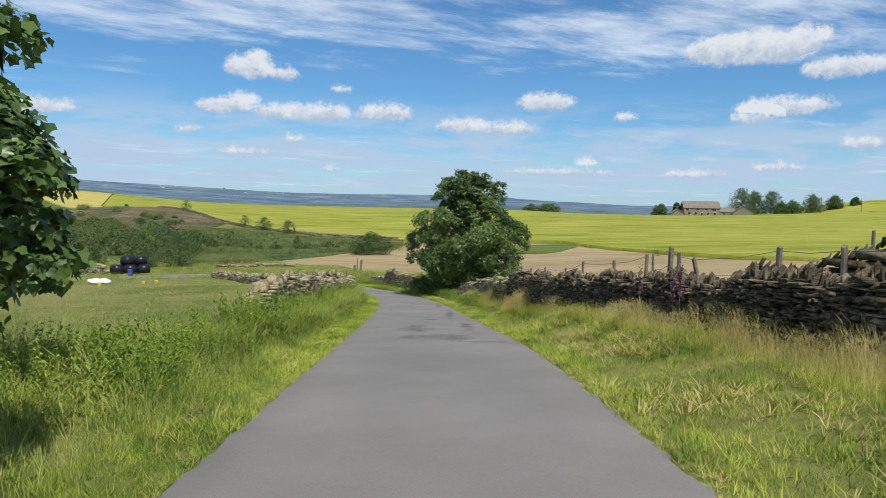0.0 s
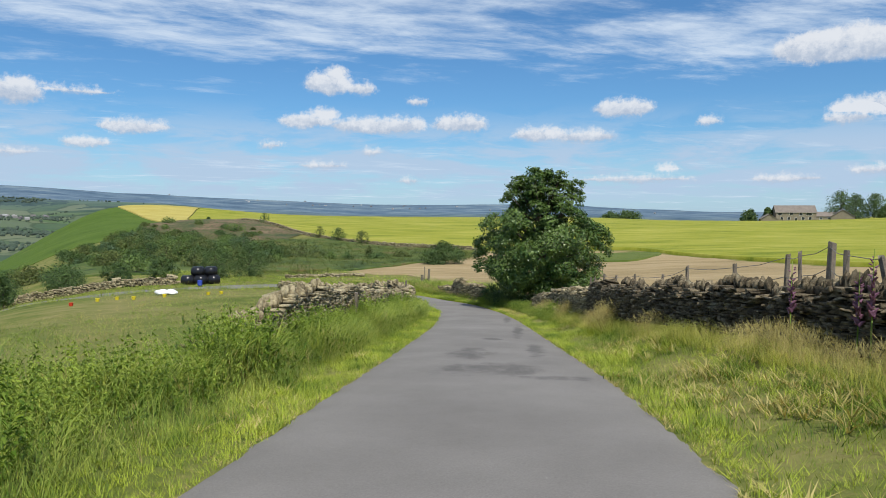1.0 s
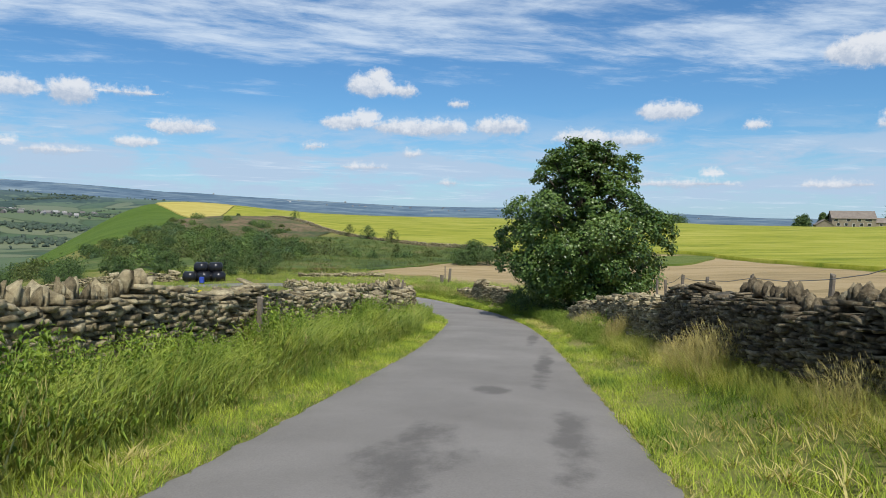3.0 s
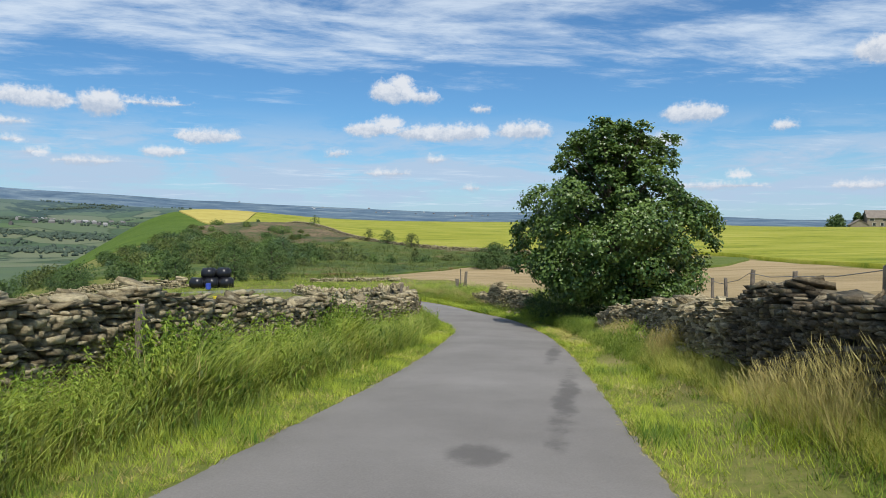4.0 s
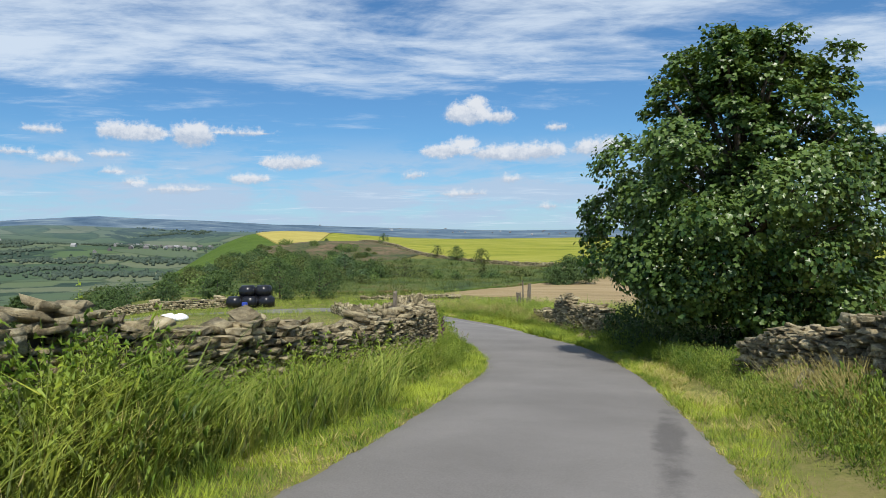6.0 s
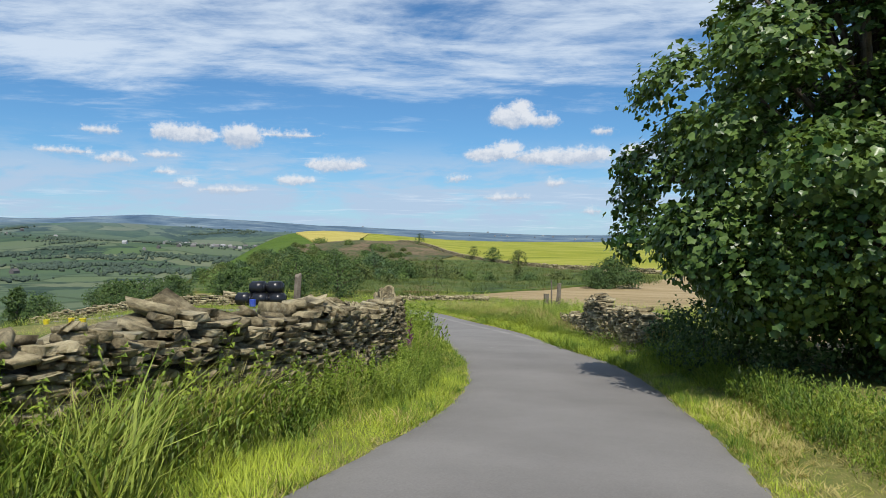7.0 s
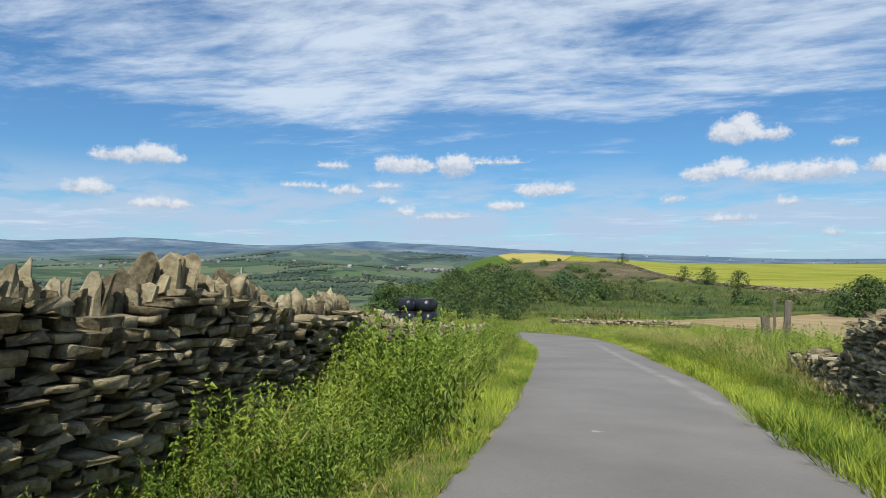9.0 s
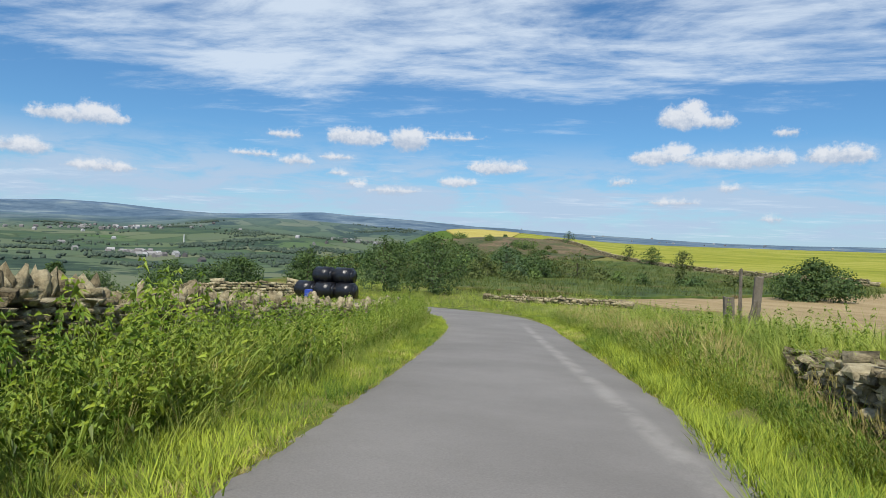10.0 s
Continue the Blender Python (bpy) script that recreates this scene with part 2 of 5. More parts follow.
def road_mat():
    m, n, b = material("asphalt", 0.9, 0.25)
    p = place(n)
    sep = n.put("ShaderNodeSeparateXYZ")
    n.plug(sep.inputs[0], p)
    x, y, _ = sep.outputs
    grit = n.noise(p, 60, 4, 0.7)
    wide = n.noise(p, 0.5, 5, 0.6)
    c = n.ramp(n.math("ADD", n.math("MULTIPLY", grit, 0.5), n.math("MULTIPLY", wide, 0.5)),
               [(0.3, (0.135, 0.126, 0.116)), (0.7, (0.245, 0.231, 0.216))])
    ragged = n.noise(n.combine(n.math("MULTIPLY", x, 1.0), n.math("MULTIPLY", y, 0.6), 0.0), 1.6, 6, 0.7)
    dark = None
    # old dark tar patches: centre, half size
    for cx, cy, hx, hy in ((-0.1, 15.2, 1.4, 1.0), (1.0, 14.2, 0.7, 0.35), (-0.35, 22.0, 0.35, 0.5), (0.75, 19.0, 0.3, 2.2), (0.35, 26.0, 0.22, 4.2), (-0.1, 32.5, 0.22, 3.0), (-0.6, 18.0, 0.6, 1.6)):
        u = n.math("DIVIDE", n.math("SUBTRACT", x, cx), hx)
        v = n.math("DIVIDE", n.math("SUBTRACT", y, cy), hy)
        d = n.math("SUBTRACT", 1.0, n.math("ADD", n.math("MULTIPLY", u, u), n.math("MULTIPLY", v, v)))
        dark = d if dark is None else n.math("MAXIMUM", dark, d)
    tar = n.step(n.math("ADD", dark, n.math("MULTIPLY", n.math("SUBTRACT", ragged, 0.55), 3.4)), 0.0, 0.9, 0.0, 0.6)
    c = n.mix(tar, c, (0.07, 0.065, 0.062))
    line = n.math("ABSOLUTE", n.math("SUBTRACT", n.math("ADD", n.math("MULTIPLY", x, 0.85), n.math("MULTIPLY", y, 0.53)), 22.4))
    worn = n.math("MULTIPLY", n.step(line, 0.22, 0.03), n.math("MULTIPLY", n.step(y, 46, 50), n.step(y, 72, 66)))
    c = n.mix(n.math("MULTIPLY", worn, n.step(ragged, 0.35, 0.6, 0.0, 0.45)), c, (0.36, 0.34, 0.31))
    chip = n.step(n.noise(n.combine(n.math("MULTIPLY", x, 1.0), n.math("MULTIPLY", y, 0.55), 7.0), 2.7, 3, 0.5), 0.76, 0.8, 0.0, 0.6)
    c = n.mix(chip, c, (0.42, 0.41, 0.39))
    n.plug(b.inputs["Base Color"], c)
    bump(n, b, n.noise(p, 130, 3, 0.7), 0.5, 0.006)
    return m


def ground_mat():
    """Rough pasture near by, small walled fields and woods in the valley, moor on the far tops; distance haze is
    painted in as blue.
    """
    m, n, b = material("pasture", 0.95, 0.1)
    p = place(n)
    sep = n.put("ShaderNodeSeparateXYZ")
    n.plug(sep.inputs[0], p)
    x, y, z = sep.outputs
    wide, mid, fine = n.noise(p, 0.06, 4), n.noise(p, 0.45, 5), n.noise(p, 7.0, 5, 0.7)
    f = n.math("ADD", n.math("ADD", n.math("MULTIPLY", wide, 0.35), n.math("MULTIPLY", mid, 0.4)), n.math("MULTIPLY", fine, 0.3))
    near = n.ramp(f, [(0.36, (0.055, 0.08, 0.016)), (0.47, (0.115, 0.14, 0.03)), (0.57, (0.19, 0.18, 0.06)), (0.70, (0.25, 0.20, 0.095))])
    bend = n.put("ShaderNodeVectorMath", operation="ADD")
    n.plug(bend.inputs[0], p)
    wav = n.put("ShaderNodeTexNoise")
    wav.inputs["Scale"].default_value = 0.004
    n.plug(wav.inputs["Vector"], p)
    sc = n.put("ShaderNodeVectorMath", operation="SCALE")
    n.plug(sc.inputs[0], wav.outputs[1])
    sc.inputs["Scale"].default_value = 160.0
    n.plug(bend.inputs[1], sc.outputs[0])
    vor = n.put("ShaderNodeTexVoronoi")
    vor.inputs["Scale"].default_value = 0.0085
    n.plug(vor.inputs["Vector"], bend.outputs[0])
    cell = n.put("ShaderNodeSeparateColor")
    n.plug(cell.inputs[0], vor.outputs["Color"])
    # valley fields and woods cooled in colour, a little painted haze
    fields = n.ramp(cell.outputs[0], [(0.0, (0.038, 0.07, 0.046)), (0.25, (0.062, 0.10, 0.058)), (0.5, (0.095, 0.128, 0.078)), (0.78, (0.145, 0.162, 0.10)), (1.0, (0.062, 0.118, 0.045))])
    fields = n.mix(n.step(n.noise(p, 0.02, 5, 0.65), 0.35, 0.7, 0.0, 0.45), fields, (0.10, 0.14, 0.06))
    edge = n.put("ShaderNodeTexVoronoi", feature="DISTANCE_TO_EDGE")
    edge.inputs["Scale"].default_value = 0.0085
    n.plug(edge.inputs["Vector"], bend.outputs[0])
    fields = n.mix(n.step(edge.outputs[0], 0.045, 0.015, 0.0, 0.8), fields, (0.05, 0.075, 0.04))
    woods = n.step(n.noise(p, 0.0038, 6, 0.62), 0.555, 0.575)
    fields = n.mix(woods, fields, n.ramp(n.noise(p, 0.05, 4), [(0.35, (0.025, 0.045, 0.035)), (0.65, (0.05, 0.08, 0.05))]))
    # moor colours carry the blue of distance haze
    hazy_moor = n.ramp(n.noise(p, 0.0055, 8, 0.7), [(0.36, (0.05, 0.09, 0.15)), (0.46, (0.085, 0.135, 0.20)), (0.55, (0.125, 0.18, 0.24)), (0.66, (0.21, 0.265, 0.29))])
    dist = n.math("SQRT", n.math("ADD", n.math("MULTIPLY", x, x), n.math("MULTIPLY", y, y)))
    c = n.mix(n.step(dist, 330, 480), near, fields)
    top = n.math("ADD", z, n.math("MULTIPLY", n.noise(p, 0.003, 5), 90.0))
    # high tops, and all land with growing distance, take the painted haze blue
    c = n.mix(n.math("MAXIMUM", n.math("MULTIPLY", n.step(top, 110, 190), n.step(dist, 2400, 3000)), n.step(dist, 1700, 3200, 0.0, 0.88)), c, hazy_moor)
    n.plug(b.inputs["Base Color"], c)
    bump(n, b, fine, 0.6, 0.06)
    return m


M_ROAD = road_mat()
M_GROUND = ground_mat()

# ---- building helpers ----
def solid(name, verts, faces, mat, parent=None, smooth=False):
    """One mesh object from arrays of corners and faces."""
    me = bpy.data.meshes.new(name)
    if isinstance(faces, np.ndarray):
        k = faces.shape[1]
        me.vertices.add(len(verts))
        me.vertices.foreach_set("co", np.asarray(verts, np.float32).ravel())
        me.loops.add(faces.size)
        me.loops.foreach_set("vertex_index", faces.astype(np.int32).ravel())
        me.polygons.add(len(faces))
        me.polygons.foreach_set("loop_start", np.arange(0, faces.size, k, dtype=np.int32))
        me.update(calc_edges=True)
    else:
        me.from_pydata(verts, [], faces)
    me.materials.append(mat)
    if smooth:
        me.shade_smooth()
    ob = new(name, me)
    ob.parent = parent
    return ob


def part(name, bm, mat, parent, label=""):
    me = bpy.data.meshes.new(name)
    bm.to_mesh(me)
    bm.free()
    me.materials.append(mat)
    ob = new(name, me)
    ob.parent = parent
    return tagged(ob, label)


def holder(name, at, label, category, group="", kind="", turn=0.0):
    ob = new(name)
    ob.matrix_world = pose(*at, 0, 0, turn)
    return tagged(ob, label, category, group, kind)


def spread(tv, tf, at, yaw, size, lean=None):
    """Many copies of a small shape (corners tv, faces tf) joined into one pair of arrays."""
    k = len(at)
    c, s = np.cos(yaw)[:, None], np.sin(yaw)[:, None]
    size = np.asarray(size, float)
    if size.ndim == 1:
        size = np.repeat(size[:, None], 3, 1)
    v = tv[None] * size[:, None, :]
    if lean is not None:
        v = v.copy()
        v[:, :, 0] += v[:, :, 2] * lean[:, :1]
        v[:, :, 1] += v[:, :, 2] * lean[:, 1:]
    x, y = v[:, :, 0] * c - v[:, :, 1] * s, v[:, :, 0] * s + v[:, :, 1] * c
    out = np.stack([x + at[:, :1], y + at[:, 1:2], v[:, :, 2] + at[:, 2:3]], -1).reshape(-1, 3)
    f = (tf[None] + (np.arange(k) * len(tv))[:, None, None]).reshape(-1, tf.shape[1])
    return out, f


def smooth01(v, lo, hi):
    t = np.clip((np.asarray(v, float) - lo) / (hi - lo), 0, 1)
    return t * t * (3 - 2 * t)


def glide(keys, q):
    """Smooth curve through (place, value) keys."""
    kx, kv = np.array([k[0] for k in keys], float), np.array([k[1] for k in keys], float)
    m = np.gradient(kv, kx)
    q = np.clip(np.asarray(q, float), kx[0], kx[-1])
    i = np.clip(np.searchsorted(kx, q) - 1, 0, len(kx) - 2)
    h = kx[i + 1] - kx[i]
    t = (q - kx[i]) / h
    return ((2 * t**3 - 3 * t**2 + 1) * kv[i] + (t**3 - 2 * t**2 + t) * h * m[i]
            + (3 * t**2 - 2 * t**3) * kv[i + 1] + (t**3 - t**2) * h * m[i + 1])


# ---- lie of the land ----
FALL = [(-400, 30), (-60, 6.3), (0, -0.05), (10.5, -1.13), (20.5, -2.37), (31, -3.56), (41, -4.54), (47, -5.0), (70, -6.6),
        (90, -7.5), (115, -7.9), (160, -7.2), (210, -4.6), (300, -2.5), (370, -1.9), (450, -3.4), (700, -14), (5000, -200)]
FAR_LEFT = [(0, -8), (300, -26), (600, -42), (900, -46), (1200, -38), (1500, -22), (1900, 4), (2300, 34), (2700, 48), (3100, 56), (3600, 96), (4200, 134), (4700, 110), (6000, 0)]
FAR_AHEAD = [(0, -8), (600, -25), (1500, -40), (2300, -16), (3000, 0), (3600, 22), (4300, 58), (4800, 40), (6000, 0)]
FAR_RIGHT = [(0, -4), (600, -10), (1500, -30), (3000, -12), (4300, 16), (4800, 10), (6000, 0)]
BANK = [(-400, 0.22), (2, 0.24), (9, 0.32), (15, 0.55), (24, 0.6), (38, 0.48), (46, 0.5), (52, 0.62), (62, 0.6), (70, 0.3), (5000, 0.22)]
ROAD_L = [(-40, -2.6), (-10, -2.4), (0, -2.3), (8, -2.15), (15, -2.25), (21, -2.5), (28, -2.8), (34, -3.3), (40, -4.1), (43.6, -5.3), (48.3, -7.6), (53.6, -10.6), (58, -13.2), (66.3, -18.5), (71, -22.4), (74.5, -27), (77, -34), (79, -44), (80, -50)]
ROAD_R = [(-40, 2.2), (-10, 2.1), (0, 2.1), (8, 2.0), (14, 1.8), (21, 1.35), (28, 0.8), (34, 0.2), (40.5, -0.9), (43.8, -1.8), (49.8, -4.2), (54.7, -6.9), (59, -9.4), (66, -13.6), (72, -17.4), (77, -22), (80.5, -30), (82.5, -42), (83.4, -50)]

# past the bend the lane doubles back below the bales
LANE_L = [k for k in ROAD_L if k[0] < 71.5] + [(72.6, -25), (72.8, -28), (71.8, -32), (69.5, -38), (66.5, -45), (63, -52)]
LANE_R = [k for k in ROAD_R if k[0] < 72.5] + [(75.6, -21), (77, -25.5), (76.6, -30.5), (74.8, -36), (72, -42), (68.6, -49), (65.8, -54)]


def wave(x, y, size, seed=0.0):
    """Cheap smooth unevenness, about -1 to 1."""
    a, b = x / size + seed, y / size - seed * 0.7
    return (np.sin(a * 1.7 + np.sin(b * 1.3)) + np.sin(b * 1.9 + 1.3 * np.sin(a * 0.9 + seed)) + np.sin((a + b) * 1.1 + 2.0)) / 3


def land(x, y):
    """Height of the ground."""
    x, y = np.asarray(x, float), np.asarray(y, float)
    z = glide(FALL, y)
    side = smooth01(x, 2.5, 9) * 0.35 + 1.9 * (1 - np.exp(-np.maximum(x - 6, 0) / 18)) * (1 - smooth01(y, 130, 260))
    z = z + side + 5.5 * smooth01(x, 120, 300) + 0.6 * smooth01(x, 30, 70) * (1 - smooth01(y, 100, 200))
    z = z - 1.7 * smooth01(x, 20, 90) * smooth01(y, 200, 330)
    z = z + 8 * smooth01(x, 205, 262) * smooth01(y, 362, 396)
    # spur with the golden field, and the shoulder of moor before it
    z = z + 6.2 * np.exp(-(((x + 208) / 58) ** 2 + ((y - 356) / 62) ** 2))
    z = z + 3.5 * np.exp(-(((x + 96) / 26) ** 2 + ((y - 196) / 34) ** 2))
    z = z - 0.022 * np.clip(-x - 8, 0, 50) * smooth01(y, 95, 70)
    # the hillside drops into the valley
    v = -x - 0.62 * y - 12
    drop = 7 * np.log1p(np.exp(np.clip(v / 7, -30, 30)))
    z = z - np.minimum(0.46 * drop, 46 + 0.02 * drop)
    r = np.hypot(x, y)
    az = np.degrees(np.arctan2(-x, y))
    left, right = smooth01(az, 12, 42), smooth01(-az, -4, 16)
    far = glide(FAR_LEFT, r) * left + glide(FAR_RIGHT, r) * right + glide(FAR_AHEAD, r) * np.clip(1 - left - right, 0, 1)
    far = far + smooth01(r, 900, 2400) * (22 * wave(x, y, 420) + 10 * wave(x, y, 170, 3)) * (0.35 + 0.65 * left)
    far = far + 16 * wave(x, y, 230, 5) * smooth01(r, 700, 1200) * (1 - smooth01(r, 2400, 3300)) * left
    far = far + 34 * np.exp(-(((az - 62) / 3.2) ** 2)) * smooth01(r, 3600, 4200)
    t = smooth01(r, 420, 800)
    z = z * (1 - t) + far * t
    rough = smooth01(r, 3, 30) * 0.12 * wave(x, y, 3.1, 1)
    bank = glide(BANK, y) * smooth01(x - glide(ROAD_R, y), 0.5, 2.2) * (1 - smooth01(x, 9, 16)) * smooth01(y, 80, 64)
    z = z + bank * (x > 0 - 0.5 * y)
    inside = (y < 84) & (x > glide(ROAD_L, y) - 2.5) & (x < glide(ROAD_R, y) + 2.5)
    return z + np.where(inside, 0, rough)


def axis(near_lo, near_hi, step, lo, hi, grow):
    out = list(np.arange(near_lo, near_hi + 1e-6, step))
    s = step
    while out[-1] < hi:
        s *= grow
        out.append(out[-1] + s)
    s = step
    while out[0] > lo:
        s *= grow
        out.insert(0, out[0] - s)
    return np.array(out)


def sheet(xs, ys, fz):
    gx, gy = np.meshgrid(xs, ys)
    v = np.stack([gx, gy, fz(gx, gy)], -1).reshape(-1, 3)
    nx, ny = len(xs), len(ys)
    i = (np.arange(ny - 1)[:, None] * nx + np.arange(nx - 1)[None]).ravel()
    return v, np.stack([i, i + 1, i + nx + 1, i + nx], -1)


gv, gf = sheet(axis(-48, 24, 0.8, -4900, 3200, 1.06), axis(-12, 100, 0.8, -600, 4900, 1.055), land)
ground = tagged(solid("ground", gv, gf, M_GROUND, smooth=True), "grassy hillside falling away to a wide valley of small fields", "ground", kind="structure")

# road: a strip between its two edges, slightly crowned, with crumbled margins


def road_strip():
    s = np.linspace(0, 1, 760)
    lx, ly = road_edge(LANE_L, s)
    rx, ry = road_edge(LANE_R, s)
    w = np.array([0, 0.03, 0.12, 0.3, 0.5, 0.7, 0.88, 0.97, 1.0])
    rag = 0.08 * np.sin(s * 1900) * np.sin(s * 523 + 1) + 0.06 * np.sin(s * 811 + 2)
    rag2 = 0.08 * np.sin(s * 1777 + 3) * np.sin(s * 601) + 0.06 * np.sin(s * 907)
    ww = w[None] + np.where(w[None] == 0, rag[:, None] / 4, 0) + np.where(w[None] == 1, rag2[:, None] / 4, 0)
    x = lx[:, None] * (1 - ww) + rx[:, None] * ww
    y = ly[:, None] * (1 - ww) + ry[:, None] * ww
    z = land(x, y) + np.array([-0.03, 0.02, 0.035, 0.05, 0.06, 0.05, 0.035, 0.02, -0.03])[None]
    v = np.stack([x, y, z], -1).reshape(-1, 3)
    nx = len(w)
    i = (np.arange(len(s) - 1)[:, None] * nx + np.arange(nx - 1)[None]).ravel()
    return v, np.stack([i, i + 1, i + nx + 1, i + nx], -1)


def road_edge(keys, s):
    k = np.array(keys, float)
    d = np.concatenate([[0], np.cumsum(np.hypot(*np.diff(k, axis=0).T))])
    q = s * d[-1]
    return glide(list(zip(d, k[:, 1])), q), glide(list(zip(d, k[:, 0])), q)


rv, rf = road_strip()
road = tagged(solid("road", rv, rf, M_ROAD, smooth=True), "narrow grey asphalt lane with dark tar patches and crumbled edges", "road", kind="structure")

# ---- dry stone walls ----
def stone_shapes(count, seed, worn=True):
    """Rough quarried blocks inside a unit box, edges knocked off."""
    rng = random.Random(seed)
    out = []
    for _ in range(count):
        bm = bmesh.new()
        bmesh.ops.create_cube(bm, size=1.0)
        for v in bm.verts:
            v.co += Vector((rng.uniform(-0.14, 0.10), rng.uniform(-0.14, 0.12), rng.uniform(-0.2, 0.16)))
        if worn:
            bmesh.ops.bevel(bm, geom=list(bm.edges), offset=0.035, segments=1, affect="EDGES")
        bmesh.ops.triangulate(bm, faces=list(bm.faces))
        for v in bm.verts:
            v.co += Vector((rng.uniform(-0.05, 0.05), rng.uniform(-0.05, 0.05), rng.uniform(-0.07, 0.07)))
        bm.verts.index_update()
        vs = np.array([v.co[:] for v in bm.verts])
        fs = np.array([[v.index for v in f.verts] for f in bm.faces])
        me = bpy.data.meshes.new("stone")
        bm.to_mesh(me)
        bm.free()
        me.materials.append(M_STONE_PIECE)
        dark = me.copy()
        dark.materials[0] = M_DARK_PIECE
        out.append((vs, fs, me, dark))
    return out


STONES = stone_shapes(12, 5)


def coping_shapes(count, seed):
    """Split slabs set on edge, with broken, pointed tops."""
    rng = random.Random(seed)
    out = []
    for _ in range(count):
        bm = bmesh.new()
        bmesh.ops.create_cube(bm, size=1.0)
        bmesh.ops.subdivide_edges(bm, edges=[e for e in bm.edges if abs(e.verts[0].co.y - e.verts[1].co.y) > 0.5], cuts=2)
        peak = rng.uniform(-0.4, 0.4)
        for v in bm.verts:
            if v.co.z > 0:
                v.co.z = 0.5 - 0.7 * abs(v.co.y - peak) - rng.choice((0.0, 0.0, 0.1, 0.22))
                v.co.x *= rng.uniform(0.25, 0.75)
            v.co += Vector((rng.uniform(-0.12, 0.12), rng.uniform(-0.06, 0.06), rng.uniform(-0.08, 0.08)))
        bmesh.ops.triangulate(bm, faces=list(bm.faces))
        bm.verts.index_update()
        vs = np.array([v.co[:] for v in bm.verts])
        fs = np.array([[v.index for v in f.verts] for f in bm.faces])
        me = bpy.data.meshes.new("coping_stone")
        bm.to_mesh(me)
        bm.free()
        me.materials.append(M_STONE_PIECE)
        dark = me.copy()
        dark.materials[0] = M_DARK_PIECE
        out.append((vs, fs, me, dark))
    return out


COPINGS = coping_shapes(10, 8)
PLAIN = stone_shapes(10, 15, False)
SHAPES = STONES + COPINGS + PLAIN


class Line:
    """A wall's line on the plan, by distance along it."""

    def __init__(self, pts):
        k = np.array(pts, float)
        self.d = np.concatenate([[0], np.cumsum(np.hypot(*np.diff(k, axis=0).T))])
        self.x, self.y, self.long = list(zip(self.d, k[:, 0])), list(zip(self.d, k[:, 1])), self.d[-1]

    def at(self, s):
        return glide(self.x, s), glide(self.y, s)

    def turn(self, s):
        (x0, y0), (x1, y1) = self.at(s - 0.2), self.at(s + 0.2)
        return np.arctan2(y1 - y0, x1 - x0)


